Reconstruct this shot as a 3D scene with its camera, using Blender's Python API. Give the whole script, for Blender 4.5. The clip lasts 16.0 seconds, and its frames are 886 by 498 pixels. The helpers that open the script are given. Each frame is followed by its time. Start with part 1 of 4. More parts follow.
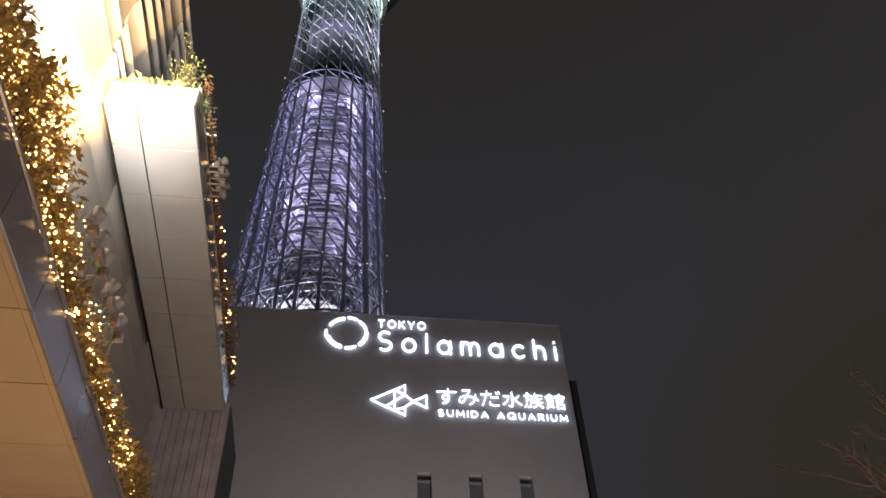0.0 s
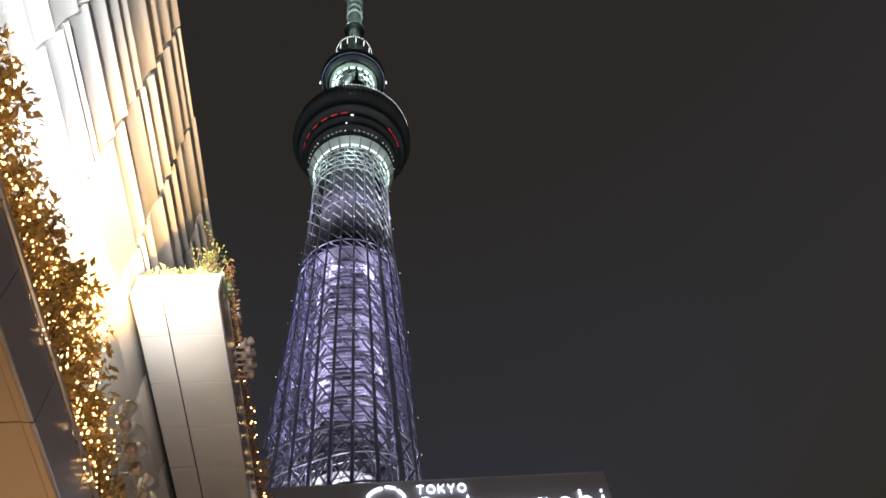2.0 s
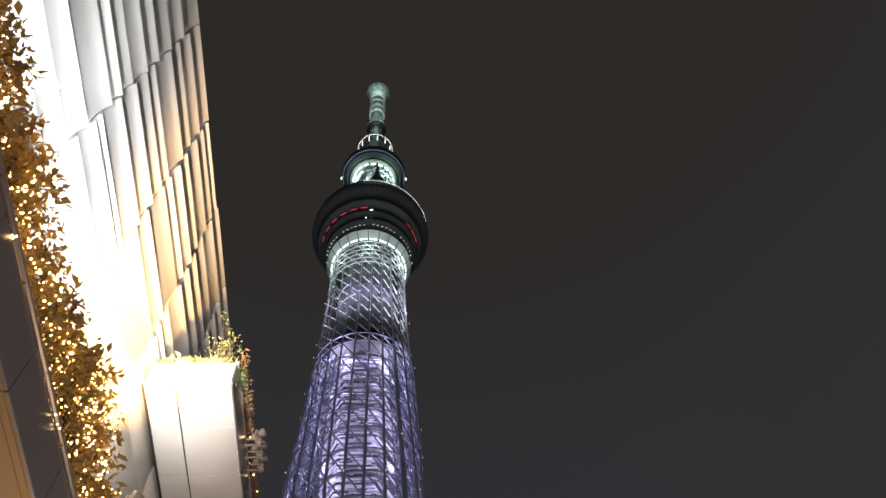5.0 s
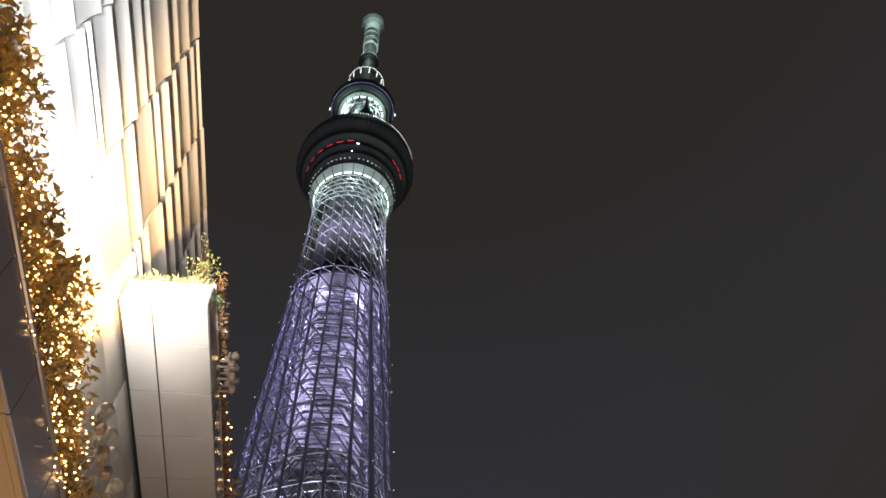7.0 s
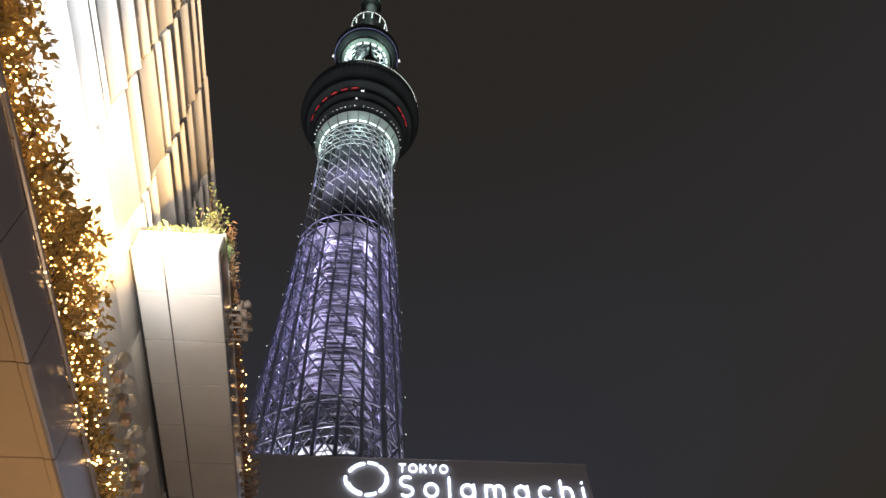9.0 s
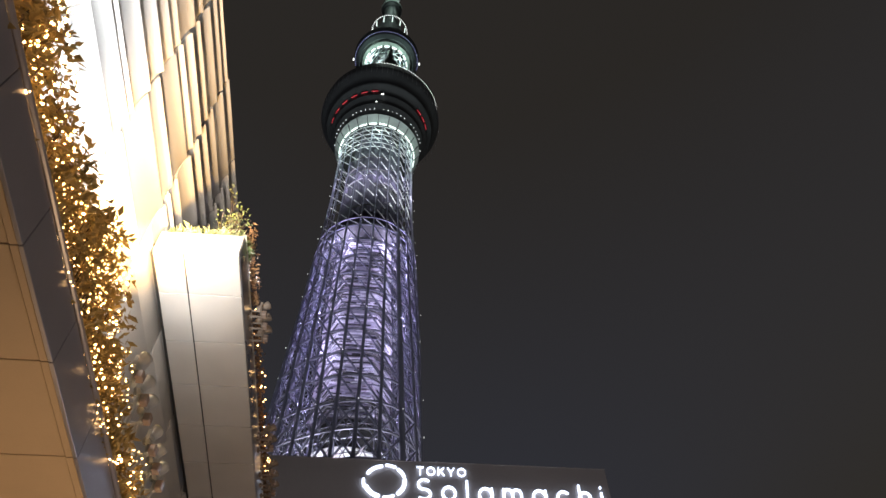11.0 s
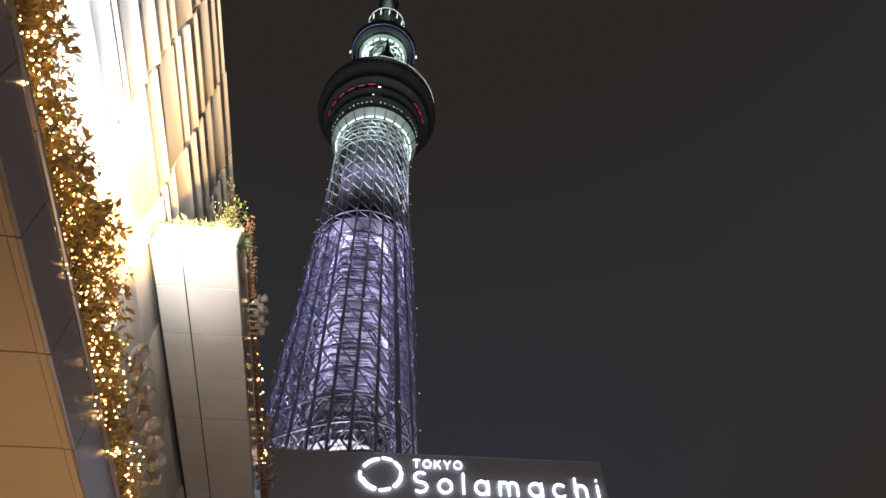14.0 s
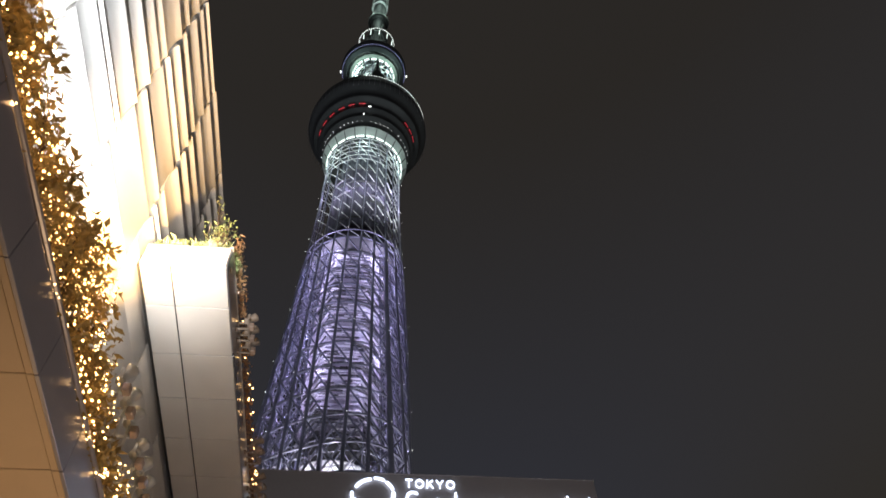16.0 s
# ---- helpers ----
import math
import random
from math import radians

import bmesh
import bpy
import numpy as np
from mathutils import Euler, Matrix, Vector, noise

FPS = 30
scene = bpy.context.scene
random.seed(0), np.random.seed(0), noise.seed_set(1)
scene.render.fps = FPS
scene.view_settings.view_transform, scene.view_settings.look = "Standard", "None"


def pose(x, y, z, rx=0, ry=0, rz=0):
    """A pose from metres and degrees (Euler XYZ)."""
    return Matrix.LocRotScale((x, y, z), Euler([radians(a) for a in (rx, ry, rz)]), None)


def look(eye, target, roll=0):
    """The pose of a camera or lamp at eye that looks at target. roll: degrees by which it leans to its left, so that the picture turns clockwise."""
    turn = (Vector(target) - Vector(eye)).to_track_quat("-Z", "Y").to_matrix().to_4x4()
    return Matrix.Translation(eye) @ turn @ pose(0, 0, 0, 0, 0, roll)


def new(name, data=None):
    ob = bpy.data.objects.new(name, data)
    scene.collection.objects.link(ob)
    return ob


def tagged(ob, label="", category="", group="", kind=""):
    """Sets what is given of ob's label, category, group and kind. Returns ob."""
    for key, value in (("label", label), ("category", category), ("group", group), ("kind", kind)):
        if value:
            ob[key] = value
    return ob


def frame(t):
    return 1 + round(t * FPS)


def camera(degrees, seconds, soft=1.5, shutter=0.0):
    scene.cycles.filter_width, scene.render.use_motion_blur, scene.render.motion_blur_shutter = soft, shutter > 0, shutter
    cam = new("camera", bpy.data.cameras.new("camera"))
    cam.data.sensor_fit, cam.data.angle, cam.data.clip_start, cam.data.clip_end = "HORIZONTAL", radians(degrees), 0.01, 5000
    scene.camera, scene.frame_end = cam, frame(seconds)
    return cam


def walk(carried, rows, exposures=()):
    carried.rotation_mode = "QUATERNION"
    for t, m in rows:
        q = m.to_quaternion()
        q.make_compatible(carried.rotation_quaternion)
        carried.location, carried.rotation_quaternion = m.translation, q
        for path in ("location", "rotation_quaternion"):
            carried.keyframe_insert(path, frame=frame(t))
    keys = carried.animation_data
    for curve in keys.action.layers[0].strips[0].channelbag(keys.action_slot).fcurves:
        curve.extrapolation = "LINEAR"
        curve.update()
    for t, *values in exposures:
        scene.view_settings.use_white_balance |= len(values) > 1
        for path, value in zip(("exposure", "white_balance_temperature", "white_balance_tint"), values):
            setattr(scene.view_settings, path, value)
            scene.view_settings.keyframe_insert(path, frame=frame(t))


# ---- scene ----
cam = camera(57.8, 16.0, shutter=0.5)
ROWS = [
    (0.0, 0.108, -0.056, 1.649, 135.14, 2.00, -7.64),
    (0.5, 0.079, -0.072, 1.617, 137.37, 1.30, -7.41),
    (1.0, 0.046, -0.089, 1.651, 141.19, 2.37, -5.15),
    (1.5, 0.049, -0.099, 1.655, 143.86, 3.85, -2.79),
    (2.0, 0.066, -0.087, 1.643, 146.56, 4.87, -1.64),
    (2.5, 0.086, -0.082, 1.628, 149.26, 5.33, -1.52),
    (3.0, 0.099, -0.084, 1.630, 153.89, 5.88, -1.07),
    (5.3, 0.048, -0.032, 1.637, 153.03, 3.00, -2.32),
    (5.5, 0.051, -0.020, 1.628, 152.50, 2.88, -2.54),
    (6.0, 0.058, -0.004, 1.622, 151.22, 2.58, -3.27),
    (6.5, 0.053, -0.012, 1.613, 149.77, 2.49, -4.62),
    (7.0, 0.024, -0.030, 1.617, 148.85, 2.28, -6.58),
    (7.5, 0.015, -0.006, 1.606, 147.76, 2.46, -7.13),
    (8.0, 0.014, -0.021, 1.624, 146.68, 2.84, -6.10),
    (8.5, 0.010, -0.003, 1.609, 145.67, 2.96, -5.89),
    (9.0, -0.000, 0.000, 1.600, 145.13, 2.38, -5.43),
    (11.3, -0.005, 0.015, 1.604, 145.46, 1.11, -4.86),
    (11.5, -0.004, 0.016, 1.609, 145.63, 1.33, -4.83),
    (12.0, -0.004, 0.012, 1.598, 145.81, 1.72, -4.83),
    (12.5, -0.008, 0.004, 1.581, 145.77, 1.81, -4.85),
    (13.0, -0.023, -0.005, 1.592, 145.91, 1.59, -5.13),
    (13.5, -0.023, 0.000, 1.605, 145.48, 1.38, -4.95),
    (14.0, -0.025, 0.017, 1.599, 144.89, 1.22, -5.16),
    (14.5, 0.010, 0.032, 1.588, 144.42, 1.07, -6.00),
    (15.0, -0.005, 0.023, 1.587, 144.22, 1.06, -6.54),
    (15.5, -0.005, 0.015, 1.576, 144.68, 1.17, -6.82),
    (16.0, -0.004, 0.012, 1.566, 146.21, 1.97, -5.17),
]
walk(cam, [(t, pose(x, y, z, rx, ry, rz)) for t, x, y, z, rx, ry, rz in ROWS],
     [(0.0, 0.0), (2.0, 0.03), (3.0, 0.14), (5.5, 0.12), (7.0, 0.07), (9.0, 0.0), (16.0, 0.0)])

# ---- night sky and lamps ----
world = bpy.data.worlds.new("night_sky")
scene.world = world
world.use_nodes = True
wn = world.node_tree.nodes
wl = world.node_tree.links
bg = wn["Background"]
tc = wn.new("ShaderNodeTexCoord")
sep = wn.new("ShaderNodeSeparateXYZ")
ramp = wn.new("ShaderNodeValToRGB")
wl.new(tc.outputs["Generated"], sep.inputs[0])
wl.new(sep.outputs["Z"], ramp.inputs[0])
# cool haze over the mall, warm city glow to the east
glow = wn.new("ShaderNodeMapRange")
glow.inputs["From Min"].default_value, glow.inputs["From Max"].default_value = 0.12, 0.62
glow.interpolation_type = "SMOOTHSTEP"
east = wn.new("ShaderNodeMix")
east.data_type = "RGBA"
wl.new(sep.outputs["X"], glow.inputs[0])
low = wn.new("ShaderNodeMapRange")
low.inputs["From Min"].default_value, low.inputs["From Max"].default_value = 0.88, 0.5
wl.new(sep.outputs["Z"], low.inputs[0])
both = wn.new("ShaderNodeMath")
both.operation = "MULTIPLY"
wl.new(glow.outputs[0], both.inputs[0])
wl.new(low.outputs[0], both.inputs[1])
wl.new(both.outputs[0], east.inputs["Factor"])
wl.new(ramp.outputs[0], east.inputs["A"])
east.inputs["B"].default_value = (0.0285, 0.0244, 0.0188, 1)
wl.new(east.outputs["Result"], bg.inputs[0])
ramp.color_ramp.elements[0].position = 0.60
ramp.color_ramp.elements[0].color = (0.0280, 0.0292, 0.0375, 1)
ramp.color_ramp.elements[1].position = 0.9
ramp.color_ramp.elements[1].color = (0.0228, 0.0202, 0.0180, 1)
bg.inputs[1].default_value = 1.0


def lamp(name, kind, place, power, color, target=None, size=0.3, spread=None):
    data = bpy.data.lights.new(name, kind)
    data.energy, data.color = power, color
    ob = new(name, data)
    if kind == "AREA":
        data.shape, data.size, data.size_y = "RECTANGLE", size[0], size[1]
        if spread:
            data.spread = radians(spread)
    else:
        data.shadow_soft_size = size
    if kind == "SPOT":
        data.spot_size, data.spot_blend = radians(spread), 1.0
    ob.matrix_world = look(place, target) if target else Matrix.Translation(place)
    return ob


TX, TY = -8.8, 168.0            # tower axis
WALLX = -4.7                    # plane of the clad facade
COOL = (0.92, 0.96, 1.0)
VIOLET = (0.68, 0.62, 1.0)
MINT = (0.72, 1.0, 0.89)

# facade floods on the canopy
lamp("flood_cool", "SPOT", (-3.55, 2.2, 10.35), 2600, COOL, (-4.7, 3.2, 18.5), 0.10, 75)
lamp("flood_cool", "SPOT", (-3.55, 4.8, 10.35), 3500, COOL, (-4.7, 5.2, 18.0), 0.10, 80)
lamp("flood_neutral", "SPOT", (-3.55, 6.2, 10.35), 7200, (1.0, 0.82, 0.69), (-4.7, 7.9, 19.2), 0.10, 62)
lamp("flood_warm", "SPOT", (-3.45, 7.6, 10.45), 17000, (1.0, 0.57, 0.18), (-4.72, 8.1, 15.2), 0.10, 56)
lamp("flood_terrace", "SPOT", (-3.40, 4.0, 10.4), 5200, (1.0, 0.97, 0.93), (-3.85, 9.4, 14.9), 0.10, 26)
lamp("flood_soffit", "SPOT", (-3.35, 8.2, 10.45), 400, (1.0, 0.97, 0.93), (-3.75, 9.7, 14.6), 0.10, 88)
lamp("terrace_flood", "SPOT", (-2.74, 10.9, 15.75), 450, (1.0, 0.97, 0.90), (-3.75, 9.5, 15.55), 0.08, 75)
# shop windows under the canopy
lamp("shop_light", "AREA", (-6.0, 9.0, 3.2), 480, (1.0, 0.62, 0.30), (-5.0, 9.0, 7.8), (2.0, 18.0))
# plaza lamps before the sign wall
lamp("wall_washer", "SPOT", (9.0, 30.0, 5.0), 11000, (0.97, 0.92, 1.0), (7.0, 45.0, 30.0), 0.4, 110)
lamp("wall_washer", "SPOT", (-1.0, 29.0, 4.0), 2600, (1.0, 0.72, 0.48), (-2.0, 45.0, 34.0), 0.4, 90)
# added fills without a seen source: return wall, soffit and floodlights, bare tree
lamp("plaza_fill", "POINT", (1.0, 12.0, 4.0), 160, (0.92, 0.88, 1.0), None, 0.3)
lamp("plaza_fill", "POINT", (9.0, 3.0, 4.0), 850, (1.0, 0.80, 0.66), None, 0.3)
lamp("plaza_fill", "SPOT", (9.5, 3.5, 3.2), 3600, (1.0, 0.76, 0.60), (13.2, 10.1, 8.0), 0.3, 70)
# tower floods: strips along the lattice that face the core, and single floods
for a, pw in ((-62, 5200), (-118, 5200), (-12, 4600), (-168, 4600)):
    c, s = math.cos(radians(a)), math.sin(radians(a))
    strip = lamp("core_strip", "AREA", (TX + 15.0 * c, TY + 15.0 * s, 197.5), pw * 0.76, VIOLET, (TX, TY, 197.5), (0.4, 79.0))
    strip.matrix_world = Matrix.Translation((TX + 15.0 * c, TY + 15.0 * s, 197.5)) @ pose(0, 0, 0, 90, 0, a + 90)
for a, h, pw in ((-50, 231, 3600), (-125, 231, 3600), (25, 170, 4200), (155, 170, 4200), (25, 210, 5200), (155, 210, 5200), (-8, 186, 2600), (-172, 186, 2600), (-8, 226, 3200), (-172, 226, 3200)):
    lamp("tower_flood", "POINT", (TX + 13.2 * math.cos(radians(a)), TY + 13.2 * math.sin(radians(a)), h), pw, VIOLET, None, 0.09)
for a in (-150, -115, -80, -45, -10):
    lamp("tower_flood", "POINT", (TX + 15.3 * math.cos(radians(a)), TY + 15.3 * math.sin(radians(a)), 277), 1150, VIOLET, None, 1.0)
for a in (-88, -138, -38):
    c, s = math.cos(radians(a)), math.sin(radians(a))
    lamp("ring_flood", "SPOT", (TX + 21.0 * c, TY + 21.0 * s, 317), 11000, MINT, (TX + 14.6 * c, TY + 14.6 * s, 286), 0.2, 64)
for a in (-90, -150, -30, 90):
    lamp("ring_wash", "POINT", (TX + 18.2 * math.cos(radians(a)), TY + 18.2 * math.sin(radians(a)), 306), 1900, MINT, None, 0.15)
for a in (-88, -112, -136, -64, -40):
    c, s = math.cos(radians(a)), math.sin(radians(a))
    lamp("lattice_flood", "SPOT", (TX + 21.5 * c, TY + 21.5 * s, 239), 42000, (0.9, 0.96, 1.0), (TX + 18.6 * c, TY + 18.6 * s, 275), 0.1, 44)
# added ground spots, source unseen, that lift the deck and front lattice
for s in (-1, 1):
    lamp("base_fill", "SPOT", (TX + 70 * s, TY - 75, 2.0), 260000, (0.9, 0.92, 1.0), (TX, TY, 300), 0.8, 36)
for a in (-150, -120, -90, -60, -30):
    lamp("core_flood", "POINT", (TX + 16.0 * math.cos(radians(a)), TY + 16.0 * math.sin(radians(a)), 134), 1500, (0.92, 0.90, 1.0), None, 0.3)
lamp("gallery_flood", "POINT", (TX - 9, TY - 10, 409), 5600, MINT, None, 0.35)
lamp("gallery_flood", "POINT", (TX + 9, TY - 10, 409), 5600, MINT, None, 0.35)
for q in (-9, 9):
    lamp("mast_flood", "POINT", (TX + q, TY - 8, 531), 3600, MINT, None, 0.35)
lamp("mast_flood", "POINT", (TX, TY - 24, 572), 15000, MINT, None, 0.35)
lamp("mast_flood", "POINT", (TX, TY - 9, 505), 700, MINT, None, 0.35)

# ---- materials ----


def material(name, color, rough=0.5, metal=0.0, vary=0.15, scale=3.0, bump=0.1, fine=60.0, emit=None, power=0.0, island=0.0):
    m = bpy.data.materials.new(name)
    m.use_nodes = True
    n, l = m.node_tree.nodes, m.node_tree.links
    b = n["Principled BSDF"]
    b.inputs["Metallic"].default_value = metal
    b.inputs["Roughness"].default_value = rough
    b.inputs["Base Color"].default_value = (*color, 1)
    if emit:
        b.inputs["Emission Color"].default_value = (*emit, 1)
        b.inputs["Emission Strength"].default_value = power
        return m
    co = n.new("ShaderNodeTexCoord")
    big = n.new("ShaderNodeTexNoise")
    big.inputs["Scale"].default_value, big.inputs["Detail"].default_value = scale, 6
    small = n.new("ShaderNodeTexNoise")
    small.inputs["Scale"].default_value, small.inputs["Detail"].default_value = fine, 3
    l.new(co.outputs["Object"], big.inputs["Vector"])
    l.new(co.outputs["Object"], small.inputs["Vector"])
    mix = n.new("ShaderNodeMath")
    mix.operation = "MULTIPLY_ADD"
    l.new(small.outputs[0], mix.inputs[0])
    mix.inputs[1].default_value = 0.35
    l.new(big.outputs[0], mix.inputs[2])
    source = mix.outputs[0]
    if island:
        info = n.new("ShaderNodeObjectInfo")
        geo = n.new("ShaderNodeNewGeometry")
        add = n.new("ShaderNodeMath")
        l.new(info.outputs["Random"], add.inputs[0])
        l.new(geo.outputs["Random Per Island"], add.inputs[1])
        more = n.new("ShaderNodeMath")
        more.operation = "MULTIPLY_ADD"
        l.new(add.outputs[0], more.inputs[0])
        more.inputs[1].default_value = island
        l.new(source, more.inputs[2])
        source = more.outputs[0]
    r = n.new("ShaderNodeMapRange")
    r.inputs["From Min"].default_value, r.inputs["From Max"].default_value = 0.3, 1.0 + island
    r.inputs["To Min"].default_value, r.inputs["To Max"].default_value = 1 - vary, 1 + vary
    l.new(source, r.inputs[0])
    mul = n.new("ShaderNodeVectorMath")
    mul.operation = "SCALE"
    mul.inputs[0].default_value = color
    l.new(r.outputs[0], mul.inputs["Scale"])
    l.new(mul.outputs[0], b.inputs["Base Color"])
    rr = n.new("ShaderNodeMapRange")
    rr.inputs["To Min"].default_value, rr.inputs["To Max"].default_value = max(0.05, rough - 0.1), min(1, rough + 0.12)
    l.new(big.outputs[0], rr.inputs[0])
    l.new(rr.outputs[0], b.inputs["Roughness"])
    if bump:
        bp = n.new("ShaderNodeBump")
        bp.inputs["Strength"].default_value, bp.inputs["Distance"].default_value = bump, 0.02
        l.new(small.outputs[0], bp.inputs["Height"])
        l.new(bp.outputs[0], b.inputs["Normal"])
    return m


# the tower's one white paint, darkened here for members that get little light
M_STEEL = material("tower_steel", (0.33, 0.335, 0.42), 0.45, 0.3, 0.2, 0.15, 0)
M_CORE = material("core_panel", (0.55, 0.53, 0.60), 0.38, 0.5, 0.35, 0.12, 0, 0.6)
M_UPPER = material("upper_core_panel", (0.15, 0.145, 0.185), 0.75, 0.0, 0.4, 0.12, 0, 0.6)
# the same white paint kept pale, so these members read as brightly lit
M_STEEL_LIT = material("tower_steel_lit", (0.80, 0.82, 0.83), 0.45, 0.1, 0.12, 0.3, 0)
M_SLAT = material("core_slat", (0.82, 0.82, 0.86), 0.35, 0.2, 0.2, 0.5, 0)
M_DARK = material("deck_dark", (0.07, 0.075, 0.075), 0.55, 0.2, 0.3, 0.1, 0)
M_RING = material("deck_ring", (0.55, 0.62, 0.58), 0.5, 0.1, 0.15, 0.3, 0)
M_DIMRING = material("gallery_ring", (0.20, 0.225, 0.24), 0.5, 0.1, 0.15, 0.3, 0)
M_CLAD = material("facade_board", (0.66, 0.645, 0.62), 0.36, 0.45, 0.16, 0.7, 0.12, 40, island=0.25)
M_BACK = material("facade_backing", (0.10, 0.10, 0.10), 0.7)
M_WHITE = material("terrace_panel", (0.66, 0.65, 0.63), 0.5, 0.05, 0.10, 0.9, 0.05)
M_GAP = material("joint_dark", (0.03, 0.03, 0.03), 0.8)
M_FASCIA = material("fascia_metal", (0.38, 0.37, 0.41), 0.30, 0.55, 0.15, 0.8, 0.02)
M_POLISHED = material("polished_fascia", (0.62, 0.64, 0.70), 0.28, 0.9, 0.1, 0.8, 0.01)
M_SOFFIT = material("canopy_soffit", (0.52, 0.40, 0.27), 0.5, 0.05, 0.12, 1.1, 0.05)
M_SIGNWALL = material("sign_wall_render", (0.34, 0.325, 0.32), 0.75, 0.0, 0.14, 0.12, 0.1, 6)
M_FLUTE = material("fluted_panel", (0.60, 0.57, 0.68), 0.6, 0.0, 0.35, 1.6, 0.1)
# hedge leaf: amber glow of the fairy lights is put into this colour
M_LEAF_WARMLIT = material("leaf", (0.36, 0.265, 0.10), 0.5, 0, 0.5, 1.5, 0, island=0.5)
M_LEAFY = material("leaf_light", (0.15, 0.19, 0.075), 0.5, 0, 0.5, 1.5, 0, island=0.5)
M_TWIG = material("twig", (0.11, 0.075, 0.05), 0.8, 0, 0.3, 4.0, 0.3)
M_BARK = material("bark", (0.09, 0.06, 0.052), 0.85, 0, 0.3, 5.0, 0.4)
M_LAMP = material("lamp_housing", (0.62, 0.62, 0.59), 0.4, 0.2, 0.1, 3.0, 0.05)
# darker brown housing for the terrace edge floodlights
M_LAMP_BROWN = material("lamp_housing_brown", (0.30, 0.25, 0.21), 0.5, 0.1, 0.2, 3.0, 0.05)
M_TRAIL = material("trailing_leaf", (0.20, 0.11, 0.05), 0.5, 0, 0.5, 1.5, 0, island=0.5)
M_GRASS = material("grass_blade", (0.30, 0.32, 0.19), 0.5, 0, 0.4, 1.5, 0, island=0.5)
M_LENS = material("lamp_lens", (0.42, 0.33, 0.28), 0.2, 0, 0.1, 2.0, 0)
M_GROUND = material("paving", (0.20, 0.19, 0.18), 0.7, 0, 0.2, 0.5, 0.15)
M_SOIL = material("soil", (0.05, 0.04, 0.03), 0.9)
M_SIGN = material("sign_light", (0.8, 0.8, 0.8), 0.5, emit=(0.70, 0.78, 1.0), power=3.0)
M_BULB = material("bulb_light", (0.8, 0.7, 0.5), 0.5, emit=(1.0, 0.56, 0.21), power=13.0)
M_RED = material("red_light", (0.5, 0.05, 0.05), 0.5, emit=(1.0, 0.05, 0.085), power=0.33)
M_DOT = material("white_light", (0.8, 0.8, 0.8), 0.5, emit=(0.95, 1.0, 0.97), power=3.0)
M_STRIP = material("ring_light", (0.8, 0.8, 0.8), 0.5, emit=(0.82, 1.0, 0.93), power=2.2)
M_VDOT = material("violet_light", (0.5, 0.5, 0.7), 0.5, emit=(0.45, 0.45, 1.0), power=0.5)

# ---- mesh helpers ----


def thing(name, place, label, category, group="", kind=""):
    ob = new(name)
    ob.location = place
    return tagged(ob, label, category, group, kind)


def link_mesh(name, bm, mat, parent=None, label="", smooth=False):
    me = bpy.data.meshes.new(name)
    bm.to_mesh(me)
    bm.free()
    me.materials.append(mat)
    if smooth:
        for f in me.polygons:
            f.use_smooth = True
    ob = new(name, me)
    if parent:
        ob.parent = parent
    return tagged(ob, label)


def part(name, bm, mat, parent, label="", smooth=False):
    return link_mesh(name, bm, mat, parent, label, smooth)


def box(bm, lo, hi, bevel=0.0):
    vs = [bm.verts.new((x, y, z)) for z in (lo[2], hi[2]) for y in (lo[1], hi[1]) for x in (lo[0], hi[0])]
    fs = [bm.faces.new([vs[i] for i in q]) for q in ((0, 2, 3, 1), (4, 5, 7, 6), (0, 1, 5, 4), (2, 6, 7, 3), (0, 4, 6, 2), (1, 3, 7, 5))]
    if bevel:
        es = list({e for f in fs for e in f.edges})
        bmesh.ops.bevel(bm, geom=es, offset=bevel, segments=1, affect="EDGES")
    return bm


def tube(bm, a, b, r, r2=None, n=6, cap=True):
    a, b = Vector(a), Vector(b)
    d = (b - a).normalized()
    u = d.orthogonal().normalized()
    v = d.cross(u)
    r2 = r if r2 is None else r2
    lo, hi = [], []
    for i in range(n):
        c, s = math.cos(2 * math.pi * i / n), math.sin(2 * math.pi * i / n)
        lo.append(bm.verts.new(a + (u * c + v * s) * r))
        hi.append(bm.verts.new(b + (u * c + v * s) * r2))
    for i in range(n):
        j = (i + 1) % n
        bm.faces.new((lo[i], lo[j], hi[j], hi[i]))
    if cap:
        bm.faces.new(lo[::-1])
        bm.faces.new(hi)
    return bm


def lathe(bm, profile, n=64, a0=0.0, a1=2 * math.pi, closed=False):
    """turns a profile of (radius, height) round z; closed joins its last point with its first"""
    full = abs(a1 - a0 - 2 * math.pi) < 1e-6
    cols = []
    for i in range(n if full else n + 1):
        a = a0 + (a1 - a0) * i / n
        cols.append([bm.verts.new((r * math.cos(a), r * math.sin(a), z)) for r, z in profile])
    m = len(profile)
    for i in range(n):
        p, q = cols[i], cols[(i + 1) % len(cols)]
        for j in range(m if closed else m - 1):
            k = (j + 1) % m
            bm.faces.new((p[j], q[j], q[k], p[k]))
    if closed and not full:
        bm.faces.new(cols[0])
        bm.faces.new(cols[-1][::-1])
    return bm


